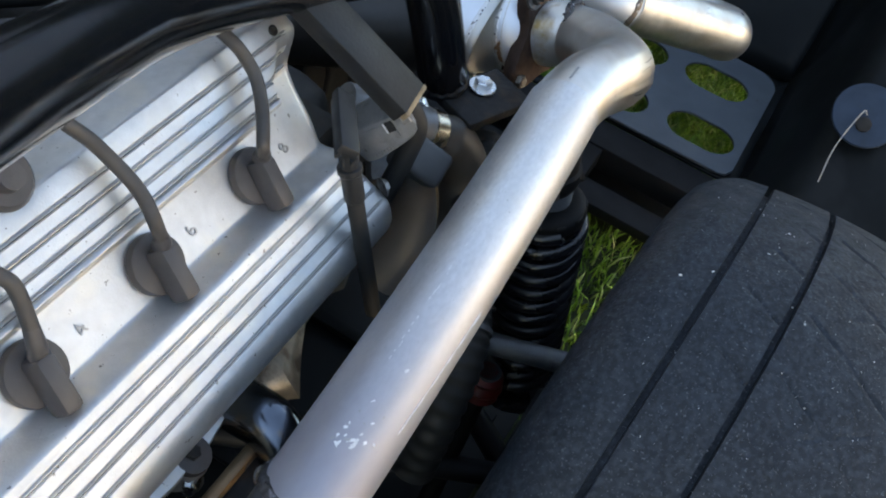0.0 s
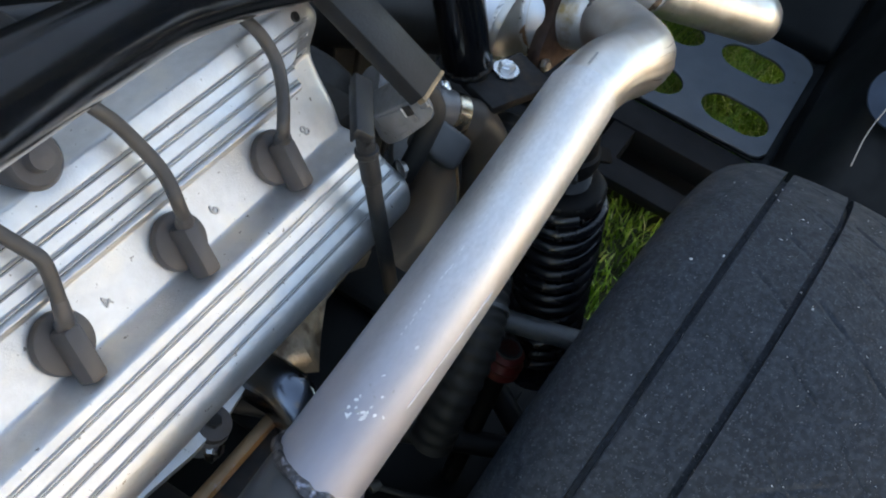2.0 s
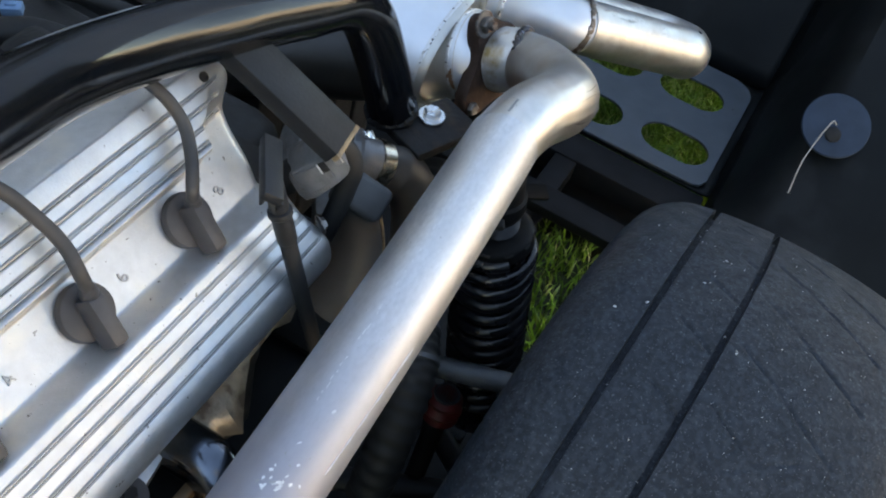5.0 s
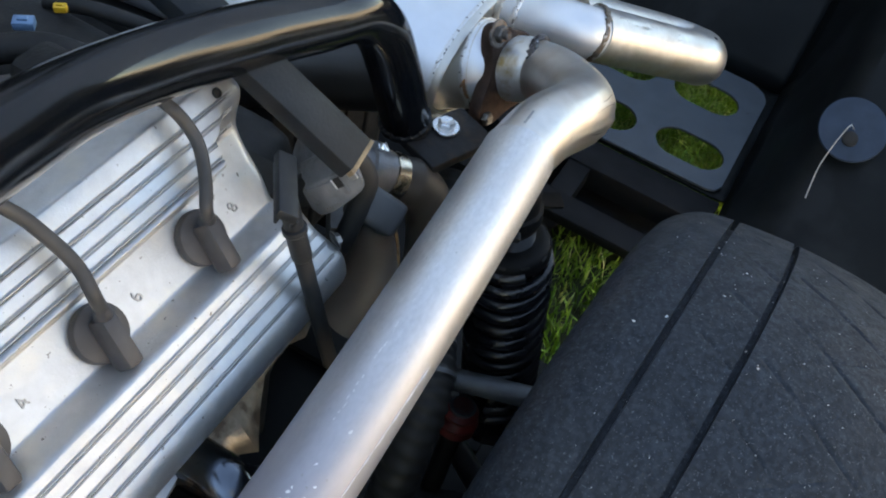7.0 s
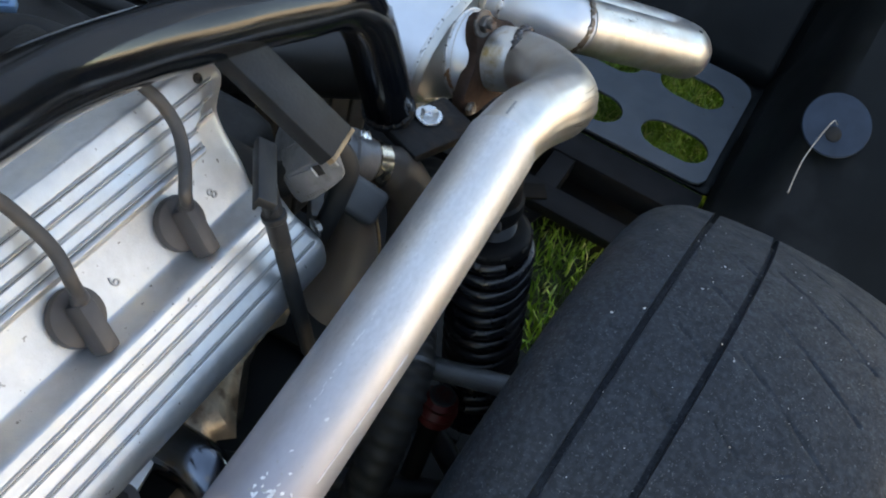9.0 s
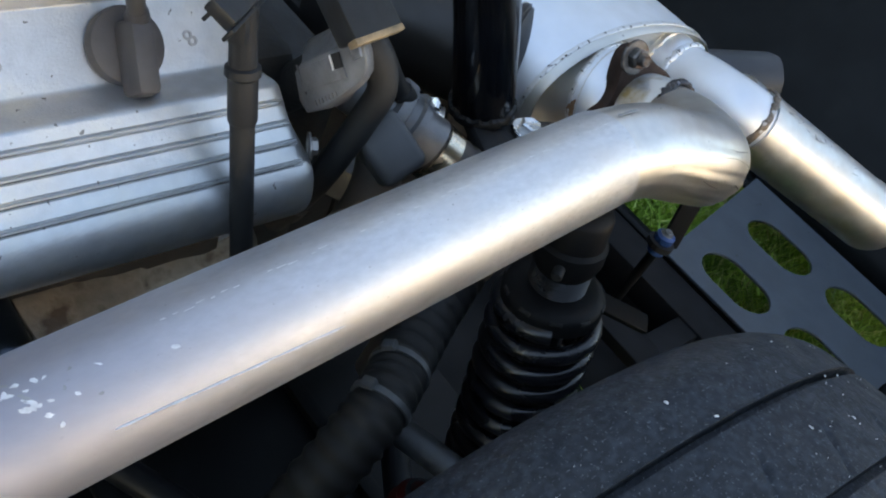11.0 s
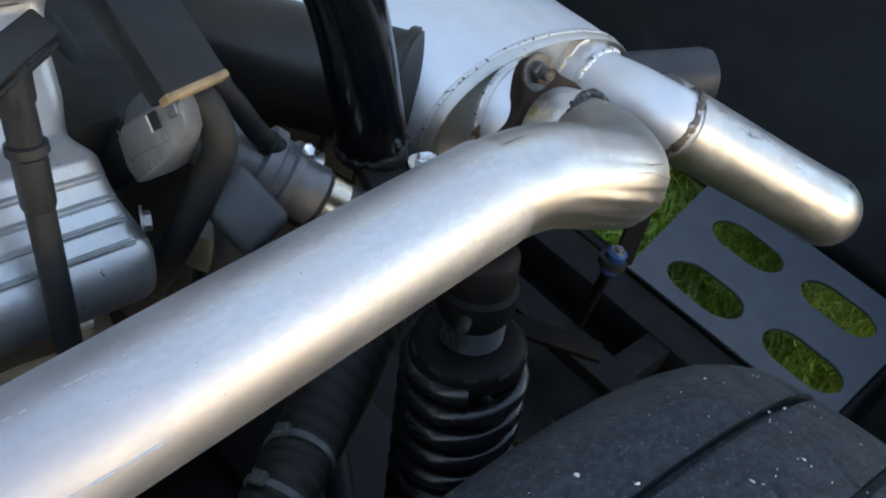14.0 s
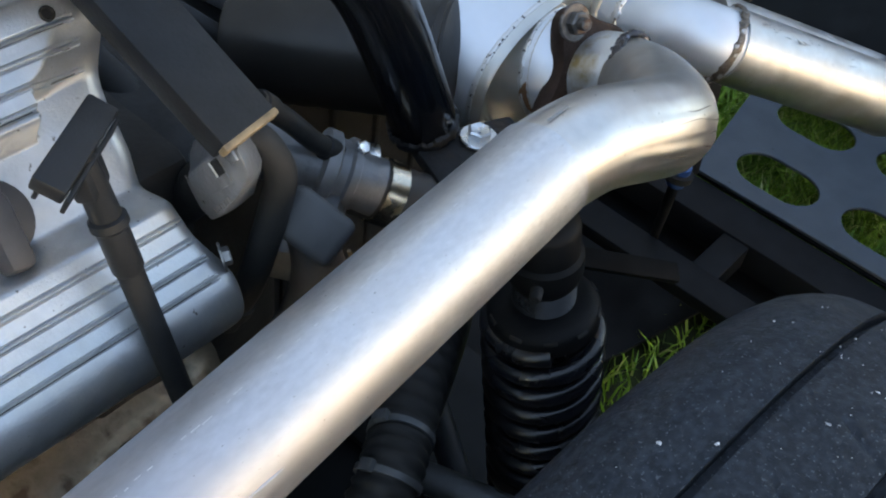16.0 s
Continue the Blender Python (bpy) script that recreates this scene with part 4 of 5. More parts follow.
def sensor():
    top = thing("cam_sensor", "grey rounded cast sensor housing with small markings", "sensor")
    m = frame_of((0.4923, 0.2483, 0.7157), (0, -0.70, 0.714), (-1, 0, -0.05))
    face = [(-0.030, -0.010), (-0.026, -0.017), (-0.012, -0.0165), (0.020, -0.0088), (0.033, -0.0045), (0.0385, -0.0005), (0.0415, 0.0065),
            (0.0405, 0.0125), (0.034, 0.0165), (0.026, 0.0170), (-0.020, 0.0125), (-0.028, 0.008)]
    n = len(face)

    def ring(z, shrink, up, back):
        out = []
        for x, y in face:
            y2 = y + up * sstep(0.004, 0.014, y)
            x2 = x - back * sstep(0.0, 0.025, -x) + z * 0.95 * sstep(0.004, 0.026, x)
            out.append(m @ Vector((x2 - shrink * math.copysign(1, x - 0.004), y2 - shrink * math.copysign(1, y), z)))
        return out
    rows = [ring(0.0, 0.0022, 0, 0), ring(-0.0008, 0.0008, 0, 0), ring(-0.0026, 0, 0, 0), ring(-0.010, -0.0005, 0.007, 0.006), ring(-0.018, -0.0005, 0.012, 0.011),
            ring(-0.026, 0.001, 0.012, 0.011), ring(-0.028, 0.005, 0.011, 0.009)]
    v = [p for r in rows for p in r]
    f = [tuple(range(n)), tuple((len(rows) - 1) * n + k for k in range(n))]
    for i in range(len(rows) - 1):
        f += [(i * n + k, i * n + (k + 1) % n, (i + 1) * n + (k + 1) % n, (i + 1) * n + k) for k in range(n)]
    mesh_ob("housing", v, f, M_SENSOR, top)
    block("raised_panel", (0.041, 0.0135, 0.0014), m @ pose(0.000, 0.0035, 0.0004, 0, 0, 4), M_SENSOR, top, bevel=0.0006)
    block("recess", (0.0075, 0.0085, 0.0008), m @ pose(0.0165, 0.0085, 0.0012, 0, 0, 4), M_DARKCAST, top, bevel=0)
    block("marking", (0.0014, 0.0085, 0.0012), m @ pose(0.0118, 0.0080, 0.0013, 0, 0, 4), M_SCUFF, top, bevel=0)
    block("score_line", (0.0011, 0.018, 0.0008), m @ pose(-0.0213, 0.0022, 0.0003, 0, 0, 8), M_WORN, top, bevel=0)
    for i in range(7):                                        # row of worn raised characters
        block("character", (0.0012, 0.0030, 0.0006), m @ pose(-0.0130 + 0.0034 * i, -0.0122 + 0.0005 * i, 0.0002, 0, 0, 8 - 9 * (i % 2)), M_WORN, top, bevel=0)
    block("notch", (0.0085, 0.0080, 0.0022), m @ pose(0.0335, 0.0110, 0.0004, 0, 0, 6), M_WORN, top, bevel=0.001)
    tube("boss", [m @ Vector((-0.022, 0.004, -0.016)), m @ Vector((-0.050, 0.0, -0.016)), m @ Vector((-0.078, -0.004, -0.016))], [0.0145, 0.0140, 0.0140], M_DARKCAST, top, seg=24)
    return top


sensor()


def water_neck():
    top = thing("water_housing", "dull grey cast coolant housing behind the head", "coolant housing")
    ax = Vector((0.62, -0.62, -0.35)).normalized()
    p = Vector((0.622, 0.288, 0.622))
    lathe("neck", [(0.020, -0.06), (0.021, -0.016), (0.0275, -0.014), (0.0275, -0.006), (0.024, -0.004), (0.024, 0.002), (0.027, 0.004), (0.027, 0.009), (0.021, 0.011),
                   (0.021, 0.03)], p, ax, M_SENSOR, top)
    bolt("ear_screw", p + ax * 0.010 + Vector((0.004, -0.004, 0.026)), (0.1, -0.6, 0.7), top, 0.0048, washer=False)
    block("bridge", (0.09, 0.04, 0.03), frame_of((0.585, 0.275, 0.61), (0.8, 0.5, 0.0), (0, 0, 1)), M_GREYCAST, top, bevel=0.008)
    return top


def pump_casing():
    """A moulded casing that widens downwards from a boxed head."""
    top = thing("pump_casing", "grey moulded casing with a boxed head behind the engine", "pump housing")
    block("head", (0.032, 0.041, 0.040), frame_of((0.5474, 0.2328, 0.6630), (0.82, 0.0, 0.57), (-0.47, -0.59, 0.655)), M_CASING, top, bevel=0.006, segs=3)
    path = smooth_path([(0.550, 0.236, 0.652), (0.555, 0.231, 0.615), (0.553, 0.229, 0.580), (0.545, 0.231, 0.552), (0.532, 0.242, 0.526)], 6)
    n = len(path)
    tube("shell", path, [0.017 + 0.014 * sstep(0, 0.75, i / (n - 1)) for i in range(n)], M_CASING, top, seg=32, flat=0.8)
    seam = [q + Vector((0.020, -0.014, 0.002)) * (0.75 + 0.6 * sstep(0, 0.75, i / (n - 1))) for i, q in enumerate(path)]
    tube("seam", seam[3:-3], 0.0014, M_EDGE, top, "pale brown moulded seam", seg=8)
    return top


water_neck()
pump_casing()


def bent_hose(pts, r, label):
    top = thing("vacuum_hose", label, "hose")
    path = smooth_path(pts, 10)
    tube("hose", path, r, M_RUBBERHOSE, top, seg=18)
    for k in (0, len(path) - 8):
        ax = (path[k + 3] - path[k]).normalized()
        lathe("end_sleeve", [(r, -0.004), (r * 1.18, -0.003), (r * 1.18, 0.008), (r, 0.009)], path[k + 2], ax, M_RUBBERHOSE, top)
    return top


bent_hose([(0.505, 0.262, 0.738), (0.519, 0.246, 0.735), (0.5255, 0.235, 0.715), (0.522, 0.236, 0.690), (0.516, 0.239, 0.662), (0.511, 0.246, 0.628), (0.505, 0.262, 0.585)], 0.0090,
          "thick black rubber hose curving past the sensor")
bent_hose([(0.556, 0.290, 0.715), (0.580, 0.289, 0.688), (0.602, 0.289, 0.660), (0.622, 0.286, 0.640)], 0.0068, "thin black rubber hose under the bracket")


def hose():
    top = thing("coolant_hose", "black rubber coolant hose with a steel clamp", "hose")
    pts = [(0.632, 0.282, 0.612), (0.655, 0.262, 0.598), (0.672, 0.242, 0.578), (0.676, 0.226, 0.545), (0.655, 0.210, 0.50), (0.62, 0.20, 0.42)]
    path = smooth_path(pts, 8)
    tube("hose", path, [0.0218] * 9 + [0.0235] * 2 + [0.0255] * (len(path) - 11), M_HOSEGREY, top, seg=28)
    c, ax = path[6], (path[8] - path[4]).normalized()
    band = lathe("clamp", [(0.0215, -0.007), (0.0236, -0.007), (0.0236, 0.007), (0.0215, 0.007)], c, ax, M_BRASS, top, "bright steel hose clamp")
    block("clamp_screw", (0.018, 0.010, 0.010), frame_of(c + Vector((-0.003, 0.012, 0.027)), (0.5, 0.6, 0.2), ax), M_ZINC, band, bevel=0.002)
    return top


hose()

# ================================================================ coil-over damper
def coil_over():
    top = thing("coil_over", "black coil spring over a threaded damper", "suspension spring")
    a, b = Vector((0.6727, 0.1395, 0.5830)), Vector((0.700, 0.098, 0.300))
    d = (b - a).normalized()
    s = d.orthogonal().normalized()
    o = d.cross(s)
    body = lathe("damper_body", [(0.0205, -0.07), (0.0205, 0.02), (0.0185, 0.021), (0.0185, 0.34)], a, d, M_SPRING, top)
    for i in range(7):
        lathe("thread", [(0.0205, 0), (0.0218, 0.0011), (0.0205, 0.0022)], a + d * (-0.017 + 0.0024 * i), d, M_THREAD, body)
    cap = lathe("top_mount", [(0.014, -0.074), (0.021, -0.070), (0.023, -0.066), (0.023, -0.045), (0.026, -0.042), (0.026, -0.030), (0.0235, -0.022), (0.0215, -0.0185)], a, d, M_PIT, top,
                "matt black round top mount", seg=36)
    for ang in (0.3, 1.5):
        lathe("stud", [(0.0042, 0), (0.0042, 0.008), (0.0030, 0.010)], a - d * 0.033 + (s * math.cos(ang) + o * math.sin(ang)) * 0.025, s * math.cos(ang) + o * math.sin(ang),
              M_DARKCAST, cap)
    seat = lathe("spring_seat", [(0.0215, 0.000), (0.030, 0.001), (0.036, 0.004), (0.0385, 0.008), (0.0385, 0.018), (0.022, 0.020)], a, d, M_PIT, top, seg=48)
    for k in range(10):                                       # spanner notches round the seat
        e = s * math.cos(0.63 * k) + o * math.sin(0.63 * k)
        block("notch_edge", (0.009, 0.003, 0.0035), frame_of(a + d * 0.0065 + e * 0.0366, d.cross(e), e - d * 0.6), M_DARKCAST, seat, bevel=0.0006)
    path = []
    turns, R, pitch = 13.0, 0.0370, 0.0212
    for i in range(int(turns * 28) + 1):
        t = i / 28
        ang = 2 * math.pi * t
        path.append(a + d * (0.018 + pitch * t) + (s * math.cos(ang) + o * math.sin(ang)) * R)
    tube("spring", path, 0.0070, M_SPRING, top, seg=12)
    lathe("lower_seat", [(0.022, 0.0), (0.047, 0.002), (0.047, 0.012), (0.024, 0.02)], a + d * 0.305, d, M_SPRING, top)
    return top


coil_over()


def gaiter():
    top = thing("corrugated_hose", "black corrugated duct with two pale straps", "hose")
    pts = [Vector(p) for p in ((0.735, 0.232, 0.552), (0.690, 0.218, 0.540), (0.640, 0.198, 0.531), (0.593, 0.174, 0.530), (0.553, 0.151, 0.529), (0.526, 0.136, 0.526), (0.497, 0.126, 0.508),
                               (0.468, 0.122, 0.462), (0.452, 0.122, 0.400))]
    path = smooth_path(pts, 22)
    rs = [0.0208 + 0.0011 * math.sin(i * 2 * math.pi / 6.0) for i in range(len(path))]
    tube("duct", path, rs, M_RUBBERHOSE, top, seg=32)
    for k in (88, 110):
        ax = (path[k + 1] - path[k - 1]).normalized()
        band = lathe("strap", [(0.0215, -0.0022), (0.0226, -0.0022), (0.0226, 0.0022), (0.0215, 0.0022)], path[k], ax, M_STRAP, top, "pale grey strap")
        side = Vector((-0.55, 0.35, 0.75))
        side = (side - ax * side.dot(ax)).normalized()
        block("buckle", (0.010, 0.008, 0.005), frame_of(path[k] + side * 0.0236, ax.cross(side), side), M_STRAP, band, bevel=0.001)
    return top


gaiter()

# ================================================================ wheel
def wheel():
    top = thing("wheel", "worn black tyre with dusty tread and two grooves", "wheel")
    cx, cz = 0.587, 0.349
    toe = math.tan(radians(3.6))
    inner = [(0.020, 0.20), (0.034, 0.235), (0.041, 0.275), (0.0395, 0.298), (0.035, 0.312), (0.028, 0.322), (0.018, 0.3305), (0.008, 0.3365), (0.000, 0.3395)]
    outer = [(-0.232, 0.3395), (-0.246, 0.332), (-0.255, 0.318), (-0.259, 0.285), (-0.252, 0.235), (-0.238, 0.20)]

    def crown(y):
        return 0.3405 + 0.0095 * (1 - ((y + 0.11) / 0.106) ** 2)
    grooves = (-0.0265, -0.0865)
    ys = [-0.006 - 0.0026 * i for i in range(80)]
    row = [(y, crown(y)) for y in ys if y > -0.214]
    for g in grooves:
        row = [q for q in row if abs(q[0] - g) > 0.0038]
        row += [(g + 0.0030, crown(g)), (g + 0.0025, crown(g) - 0.010), (g - 0.0025, crown(g) - 0.010), (g - 0.0030, crown(g))]
    row.sort(key=lambda q: -q[0])
    prof = inner + row + outer
    angles = [0.25 + 2.6 * k / 1300 for k in range(1300)] + [2.85 + (2 * math.pi - 2.6) * k / 150 for k in range(150)]
    seg = len(angles)

    def sipe(a, y):
        """Slanting, half-worn slits between the grooves."""
        arc = a * 0.35
        depth = 0.0
        for lo, hi, slope, shift, reach in ((-0.0835, -0.046, 0.62, 0.0, 0.0019), (-0.205, -0.094, 0.62, 0.021, 0.0017), (-0.205, -0.125, -0.80, 0.040, 0.0010)):
            if lo < y < hi:
                s = (arc + (y - lo) * slope + shift) % 0.062
                worn = 0.35 + 0.65 * sstep(-0.30, 0.10, noise.noise(Vector((arc * 30, y * 42, slope * 9))))
                fade = min(1.0, (y - lo) / 0.003, (hi - y) / 0.010) * worn
                depth = max(depth, reach * fade * (1 - sstep(0.0007, 0.0032, abs(s - 0.031))))
        return depth
    verts, faces = [], []
    for y, r in prof:
        for a in angles:
            rr = r - (sipe(a, y) if 0.25 < a < 2.85 and -0.214 < y < 0.006 else 0)
            x = rr * math.cos(a)
            verts.append((cx + x, y - x * toe, cz + rr * math.sin(a)))
    for i in range(len(prof) - 1):
        for k in range(seg):
            k2 = (k + 1) % seg
            faces.append((i * seg + k, i * seg + k2, (i + 1) * seg + k2, (i + 1) * seg + k))
    mesh_ob("tyre", verts, faces, M_TYRE, top)
    lathe("rim", [(0.205, 0), (0.215, 0.01), (0.205, 0.02), (0.19, 0.05), (0.185, 0.2), (0.20, 0.24), (0.215, 0.25), (0.20, 0.26), (0.06, 0.22), (0.0, 0.21)],
          (cx, 0.022, cz), (0, -1, 0), M_GREYCAST, top, seg=48)
    lathe("hub", [(0.05, 0), (0.06, 0.02), (0.06, 0.1)], (cx, 0.06, cz), (0, -1, 0), M_DARKCAST, top)
    rng = random.Random(21)
    flecks = [(0.661, -0.062, 0.0024), (0.660, -0.066, 0.0018), (0.618, -0.053, 0.0024), (0.621, -0.057, 0.0016), (0.553, 0.001, 0.0019), (0.570, -0.0195, 0.0022),
              (0.561, -0.098, 0.0022)]
    flecks += [(rng.uniform(0.40, 0.74), rng.uniform(-0.2, 0.01), rng.uniform(0.0004, 0.0011)) for _ in range(110)]
    for x, y, r in flecks:
        r *= 0.62
        dx = x - cx
        yy = y + dx * toe
        rr = crown(yy) if yy < 0 else 0.3395 - 0.35 * yy
        a = math.acos(max(-1, min(1, dx / rr)))
        nrm = Vector((math.cos(a), 0, math.sin(a)))
        p = Vector((cx, y, cz)) + nrm * rr
        n = 7
        t1, t2 = Vector((0, 1, 0)), nrm.cross(Vector((0, 1, 0)))
        v = [p + nrm * 0.0008]
        for k in range(n):
            b = 2 * math.pi * k / n
            q = r * rng.uniform(0.25, 1.9)
            v.append(p - nrm * 0.0004 + t1 * math.cos(b) * q + t2 * math.sin(b) * q)
        mesh_ob("dirt_fleck", v, [(0, 1 + k, 1 + (k + 1) % n) for k in range(n)], M_FLECK, top)
    return top


wheel()


def suspension_link():
    top = thing("suspension_link", "grey steel suspension link tube", "suspension arm")
    tube("tube", [(0.585, 0.19, 0.425), (0.64, 0.03, 0.428)], 0.012, M_GREYCAST, top, seg=18)
    return top


suspension_link()


def joint_boot():
    top = thing("joint_boot", "dull red rubber boot on the lower joint", "rubber boot")
    c = Vector((0.6230, 0.1174, 0.345))
    lathe("boot", [(0.010, -0.020), (0.022, -0.018), (0.020, -0.010), (0.023, -0.004), (0.018, 0.004), (0.020, 0.010), (0.012, 0.018)], c, (0.1, 0.0, 1), M_RED, top)
    lathe("band", [(0.0135, 0.014), (0.0150, 0.014), (0.0150, 0.018), (0.0135, 0.018)], c, (0.1, 0.0, 1), M_DULLTHREAD, top)
    lathe("stem", [(0.012, -0.25), (0.012, -0.016)], c, (0.1, 0.0, 1), M_FRAME, top)
    return top


joint_boot()


def brake_line():
    top = thing("brake_line", "thin black brake line along the chassis", "brake line")
    tube("line", smooth_path([(0.4022, 0.1873, 0.3300), (0.4127, 0.1503, 0.3300), (0.4268, 0.1129, 0.3300), (0.4461, 0.0766, 0.3300), (0.4687, 0.0453, 0.3300), (0.4918, 0.0205, 0.3300)], 8), 0.003, M_RUBBERHOSE, top, seg=10)
    for p in ((0.4127, 0.1503, 0.3300), (0.4918, 0.0205, 0.3300)):
        lathe("fitting", [(0.0045, -0.006), (0.0055, -0.005), (0.0055, 0.005), (0.0045, 0.006)], p, (1, -0.4, 0), M_DULLTHREAD, top)
    return top


brake_line()


def lower_arm():
    top = thing("lower_wishbone", "black tubular lower wishbone", "suspension arm")
    tube("front_leg", [(0.45, 0.40, 0.20), (0.62, 0.06, 0.20)], 0.015, M_BLACK, top, seg=16)
    tube("rear_leg", [(0.86, 0.40, 0.20), (0.64, 0.06, 0.20)], 0.015, M_BLACK, top, seg=16)
    tube("pivot", [(0.40, 0.40, 0.20), (0.92, 0.40, 0.20)], 0.02, M_BLACK, top, seg=16)
    return top


lower_arm()

# ================================================================ chassis frame beside the damper
def frame_rail():
    top = thing("frame_ladder", "black chassis frame rails ahead of the plate", "chassis rail")
    block("rear_rail", (0.073, 0.66, 0.050), pose(1.391, 0.299, 0.097), M_FRAME, top, bevel=0.004)
    block("front_rail", (0.056, 0.58, 0.022), pose(1.240, 0.261, 0.110), M_FRAME, top, bevel=0.004)
    block("cross_piece", (0.092, 0.042, 0.040), pose(1.311, 0.2125, 0.098), M_FRAME, top, bevel=0.003)
    block("cross_piece", (0.092, 0.042, 0.040), pose(1.311, -0.009, 0.098), M_FRAME, top, bevel=0.003)
    block("closing_panel", (0.135, 0.68, 0.006), pose(1.358, 0.30, 0.040), M_FRAME, top, bevel=0.001)
    # dark sheet over the ground, standing in for deep shadow under the car
    v = [(0.88, 0.293, 0.032), (1.104, 0.240, 0.032), (1.30, 0.193, 0.032), (1.30, 0.90, 0.032), (0.88, 0.90, 0.032)]
    v += [(x, y, z + 0.006) for x, y, z in v]
    f = [(0, 1, 2, 3, 4), (5, 6, 7, 8, 9)] + [(i, (i + 1) % 5, 5 + (i + 1) % 5, 5 + i) for i in range(5)]
    mesh_ob("side_panel", v, f, M_FRAME, top)
    a, b = Vector((0.872, 0.252, 0.400)), Vector((0.990, 0.160, 0.358))
    block("strut", ((b - a).length, 0.022, 0.008), frame_of((a + b) / 2, b - a, (-0.2, -0.3, 1)), M_STRUT, top, "dusty flat strut", bevel=0.002)
    return top


frame_rail()


def bushing():
    top = thing("hanger_bushing", "blue rubber bushing on the muffler hanger", "bushing")
    p = Vector((1.165, 0.258, 0.337))
    lathe("bushing", [(0.009, -0.030), (0.0115, -0.028), (0.0115, -0.018), (0.0110, -0.016), (0.0110, -0.012), (0.0125, -0.010), (0.0125, 0.000), (0.009, 0.003)], p, (0, 0, 1), M_BLUE, top,
          "dark blue rubber bushing")
    lathe("ring_clamp", [(0.0125, -0.019), (0.0175, -0.018), (0.0175, -0.010), (0.0125, -0.009)], p, (0.1, 0, 1), M_DARKCAST, top)
    bolt("bolt", p + Vector((0, 0, 0.002)), (0, 0, 1), top, 0.0050, material=M_WORN)
    block("strap", (0.030, 0.006, 0.13), frame_of(p + Vector((0.034, 0.008, 0.03)), (0.9, -0.4, 0), (-0.25, 0.25, 1)), M_FRAME, top, bevel=0.002)
    tube("hanger_rod", [p - Vector((0, 0, 0.02)), p + Vector((0.16, 0.06, -0.28))], 0.007, M_FRAME, top, seg=12)
    return top


bushing()

# ================================================================ perforated plate
def oval(cx, cy, hx, hy, n=12):
    """A slot with round ends, long across the car."""
    out = []
    r = hx
    for k in range(n + 1):
        a = math.pi * k / n
        out.append((cx + r * math.cos(a), cy + (hy - r) + r * math.sin(a)))
    for k in range(n + 1):
        a = math.pi + math.pi * k / n
        out.append((cx + r * math.cos(a), cy - (hy - r) + r * math.sin(a)))
    return out


def perforated_plate():
    cu = bpy.data.curves.new("plate", 'CURVE')
    cu.dimensions = '2D'
    cu.fill_mode = 'BOTH'
    x0, x1, y0, y1, r = 1.430, 1.794, -0.020, 0.332, 0.052
    outline = [(x0 + 0.006, y0 + 0.022), (x0 + 0.012, y0 + 0.008), (x0 + 0.030, y0)]
    for k in range(9):
        a = math.pi / 2 * k / 8
        outline.append((x1 - r + r * math.sin(a), y0 + r - r * math.cos(a)))
    outline += [(x1, y1 + 0.06), (x0, y1)]
    loops = [outline]
    for x, y in ((1.518, 0.063), (1.508, 0.234), (1.688, 0.086), (1.675, 0.254)):
        loops.append(oval(x, y, 0.0425, 0.066))
    for lp in loops:
        sp = cu.splines.new('POLY')
        sp.points.add(len(lp) - 1)
        for q, (x, y) in zip(sp.points, lp):
            q.co = (x, y, 0, 1)
        sp.use_cyclic_u = True
    cu.extrude = 0.003
    tmp = bpy.data.objects.new("plate", cu)
    me = bpy.data.meshes.new_from_object(tmp)
    bpy.data.objects.remove(tmp)
    me.transform(Matrix.Translation((0, 0, 0.127)))
    bm = bmesh.new()
    bm.from_mesh(me)
    bmesh.ops.remove_doubles(bm, verts=bm.verts, dist=1e-5)
    bm.to_mesh(me)
    bm.free()
    me.materials.clear()
    me.materials.append(M_PLATE)
    ob = new("perforated_plate", me)
    return tagged(ob, "grey-blue painted plate with oval lightening holes", "metal plate")


perforated_plate()

# ================================================================ black body shell
def body_shell():
    top = thing("body_shell", "black gelcoat inside of the open rear bodywork", "car body")

    def z_at(x, y):
        side = sstep(-0.028, -0.150, y)
        pod = 0.118 + 0.75 * max(0.0, x - 1.264) + 0.5 * max(0, -0.42 - y)
        flat = 0.117 + 1.35 * max(0, x - 1.815)
        return flat * (1 - side) + max(pod, flat) * side

    def sheet(name, xs, ys, skip=None, label=""):
        verts = [(x, y, z_at(x, y)) for x in xs for y in ys]
        nu, faces = len(ys), []
        for i in range(len(xs) - 1):
            for j in range(nu - 1):
                if skip and skip((xs[i] + xs[i + 1]) / 2, (ys[j] + ys[j + 1]) / 2):
                    continue
                a = i * nu + j
                faces.append((a, a + 1, a + nu + 1, a + nu))
        ob = mesh_ob(name, verts, faces, M_SHELL, top, label)
        so = ob.modifiers.new("thick", 'SOLIDIFY')
        so.thickness = 0.005
    sheet("side_pod", [1.227 + 0.0235 * i for i in range(37)], [-0.58 + 0.018 * i for i in range(31)])
    sheet("floor_panel", [1.227 + 0.0235 * i for i in range(26)], [-0.040 + 0.019 * i for i in range(70)],
          lambda x, y: (1.455 < x < 1.765 and -0.006 < y < 0.56) or (x < 1.443 and y < 0.58))
    sheet("rear_panel", [1.8145 + 0.0240 * i for i in range(17)], [-0.040 + 0.019 * i for i in range(70)],
          lambda x, y: y > 0.530 and x > 2.031)                # the lamp opening
    tube("rim_trim", fillet_path([(2.198, 0.530, 0.637), (2.031, 0.530, 0.411), (2.031, 1.27, 0.411)], 0.03), 0.008, M_LTBLUE, top, "pale blue protective edge", seg=8)
    return top


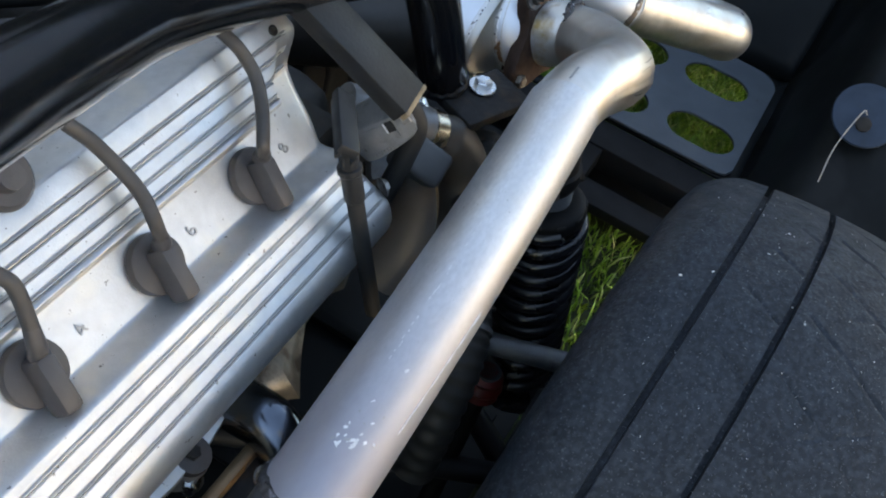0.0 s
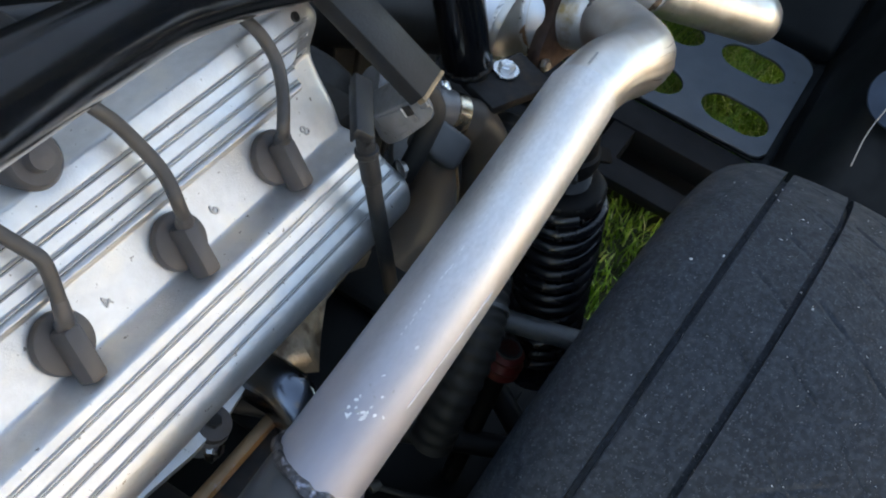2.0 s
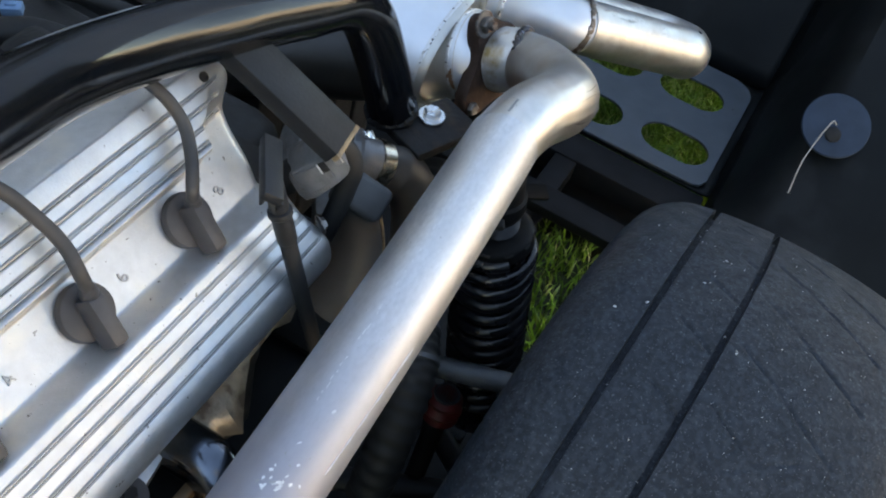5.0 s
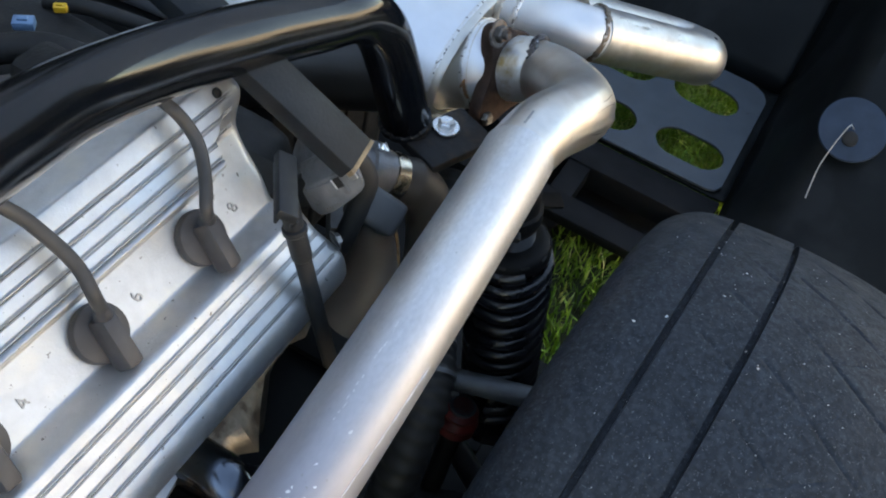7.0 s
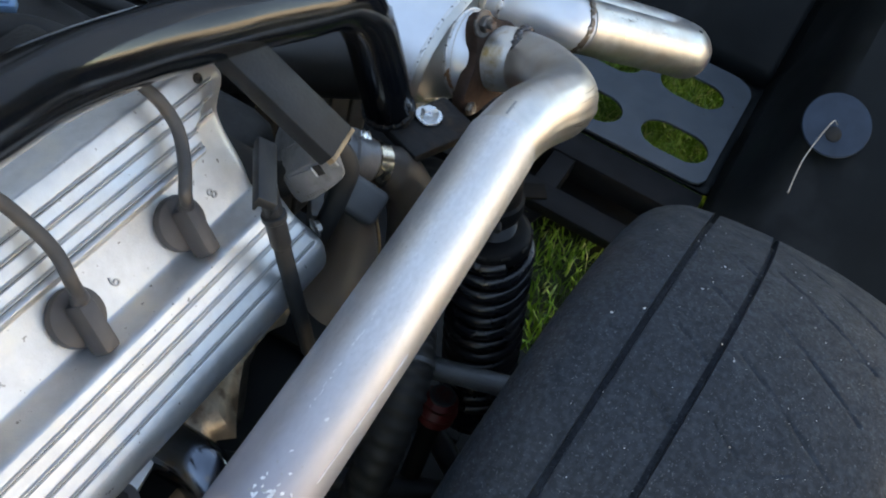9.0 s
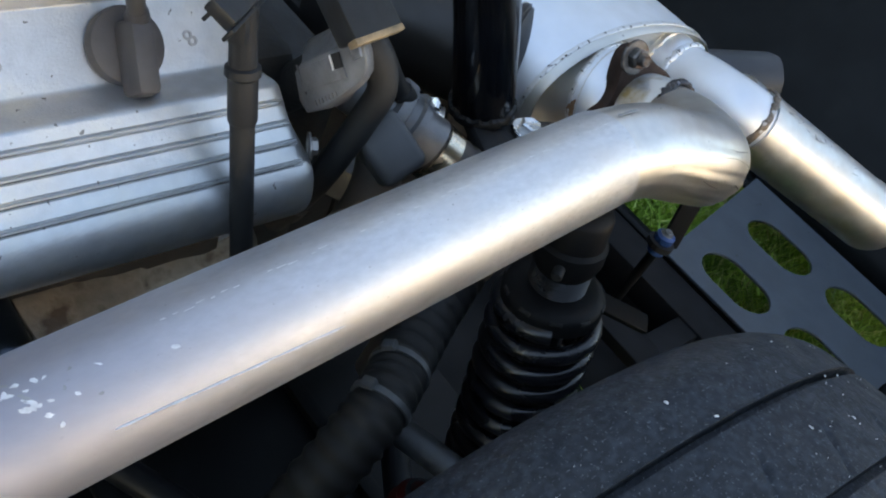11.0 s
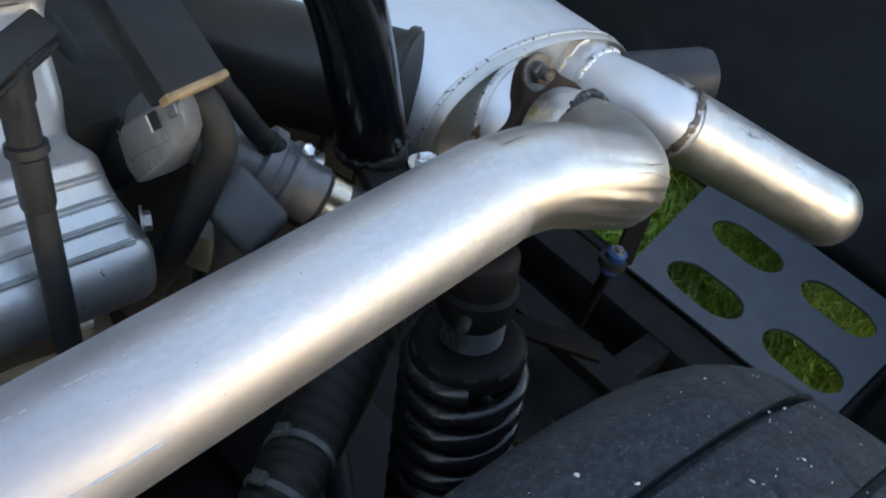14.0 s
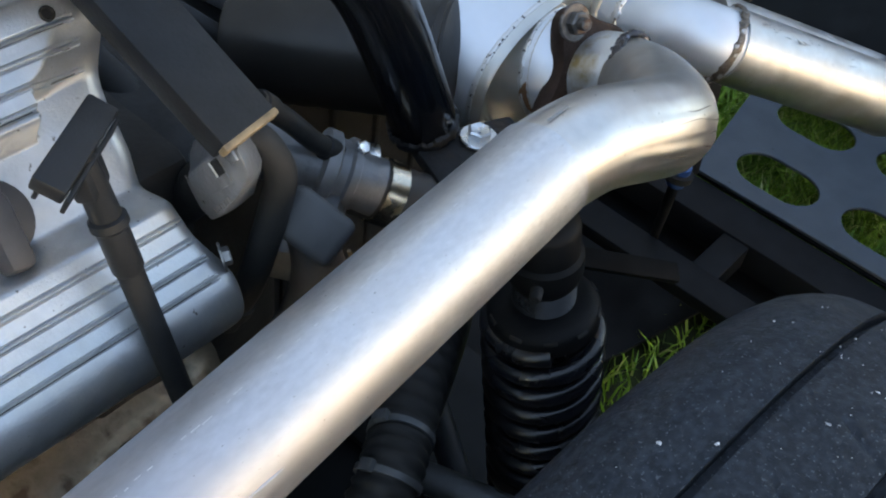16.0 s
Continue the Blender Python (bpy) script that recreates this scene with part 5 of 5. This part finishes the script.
body_shell()


def round_disc():
    top = thing("lamp_back", "dull blue round lamp back with a loose pale wire", "car lamp")
    c = Vector((1.487, -0.157, 0.328))
    ax = Vector((-0.6, 0.0, 0.8)).normalized()
    disc = lathe("disc", [(0.0545, 0.0), (0.0545, 0.003), (0.053, 0.0045), (0.016, 0.005), (0.0, 0.004)], c, ax, M_DISC, top, seg=48)
    lathe("grommet", [(0.013, 0.0), (0.0125, 0.004), (0.009, 0.006), (0.0, 0.006)], c + ax * 0.0035 + Vector((-0.014, -0.002, -0.010)), ax, M_DARKCAST, disc)
    pts = [c + ax * 0.006, c + Vector((-0.028, 0.011, 0.019)), c + Vector((-0.075, 0.021, -0.030)), c + Vector((-0.122, 0.017, -0.070))]
    tube("wire", smooth_path(pts, 8), 0.0010, M_WIRE, disc, seg=8)
    return top


round_disc()


# ================================================================ dark masses behind and below
def undertray():
    top = thing("undertray", "black flat undertray panel below the engine", "car floor")
    block("panel", (1.35, 1.25, 0.006), pose(0.265, 0.70, 0.10), M_SHELL, top, bevel=0.001)
    for i in range(5):
        block("stiffener", (0.02, 1.2, 0.012), pose(-0.25 + 0.25 * i, 0.70, 0.108), M_SHELL, top, bevel=0.002)
    return top


undertray()


def gearbox():
    top = thing("gearbox", "grimy dark cast gearbox behind the engine", "gearbox")
    block("case", (0.50, 0.34, 0.34), pose(0.80, 0.62, 0.36), M_DARKCAST, top, bevel=0.04, segs=3)
    block("bell_housing", (0.14, 0.50, 0.44), pose(0.58, 0.60, 0.40), M_DARKCAST, top, bevel=0.05, segs=3)
    for i in range(6):
        block("rib", (0.008, 0.35, 0.36), pose(0.66 + 0.06 * i, 0.62, 0.36), M_DARKCAST, top, bevel=0.003)
    lathe("starter", [(0.03, -0.1), (0.048, -0.095), (0.05, -0.09), (0.05, 0.08), (0.052, 0.082), (0.052, 0.09), (0.03, 0.10)], (0.765, 0.42, 0.585),
          (0.45, -0.85, 0.15), M_STARTER, top, "dark cylindrical starter with a raised end band")
    lathe("end_band", [(0.0515, 0.0), (0.054, 0.001), (0.054, 0.007), (0.0515, 0.008)], Vector((0.765, 0.42, 0.585)) + Vector((0.45, -0.85, 0.15)).normalized() * 0.08,
          (0.45, -0.85, 0.15), M_STARTER, top)
    return top


gearbox()


def far_side():
    top = thing("bulkhead", "black panel closing the far side of the engine bay", "car body")
    block("panel", (2.4, 0.01, 0.75), pose(0.75, 1.33, 0.42), M_SHELL, top, bevel=0.002)
    block("front_panel", (0.01, 1.30, 0.95), pose(-0.42, 0.70, 0.50), M_SHELL, top, bevel=0.002)
    return top


far_side()


def intake():
    top = thing("intake_manifold", "dark intake manifold with hoses in the valley", "intake manifold")
    block("plenum", (0.50, 0.20, 0.10), pose(0.15, 0.60, 0.66), M_DARKCAST, top, bevel=0.03, segs=3)
    for i in range(4):
        tube("runner", smooth_path([(0.02 + 0.105 * i, 0.58, 0.70), (0.02 + 0.105 * i, 0.50, 0.715), (0.02 + 0.105 * i, 0.43, 0.66), (0.02 + 0.105 * i, 0.40, 0.60)], 6),
             0.024, M_DARKCAST, top, seg=16)
    return top


intake()


def loose_hose(pts, r, material, label):
    top = thing("engine_hose", label, "hose")
    tube("hose", smooth_path(pts, 10), r, material, top, seg=16)
    return top


loose_hose([(0.42, 0.66, 0.66), (0.50, 0.61, 0.655), (0.53, 0.56, 0.665), (0.56, 0.50, 0.64), (0.58, 0.44, 0.60)], 0.014, M_RUBBERHOSE, "black rubber breather hose over the gearbox")
loose_hose([(0.36, 0.62, 0.67), (0.46, 0.575, 0.655), (0.52, 0.53, 0.65), (0.60, 0.47, 0.60)], 0.010, M_LEAD, "dark grey rubber hose over the gearbox")
loose_hose([(0.62, 0.66, 0.62), (0.64, 0.60, 0.625), (0.68, 0.53, 0.60), (0.72, 0.47, 0.56)], 0.008, M_RUBBERHOSE, "thin black wiring loom over the gearbox")


def connector(at, way, size, material, label):
    top = thing("connector", label, "connector")
    m = frame_of(at, way, (0, -0.3, 1))
    shell = block("housing", size, m, material, top, bevel=0.0015)
    block("latch", (size[0] * 0.5, size[1] * 0.4, size[2] * 0.3), m @ pose(0, 0, size[2] * 0.6), material, shell, bevel=0.001)
    return top


connector((0.602, 0.622, 0.640), (0.5, -0.8, 0.1), (0.013, 0.008, 0.008), M_YELLOW, "small yellow plastic wiring connector")
connector((0.552, 0.618, 0.652), (0.5, -0.8, 0.1), (0.020, 0.012, 0.010), M_LTBLUE, "small light blue plastic wiring connector")
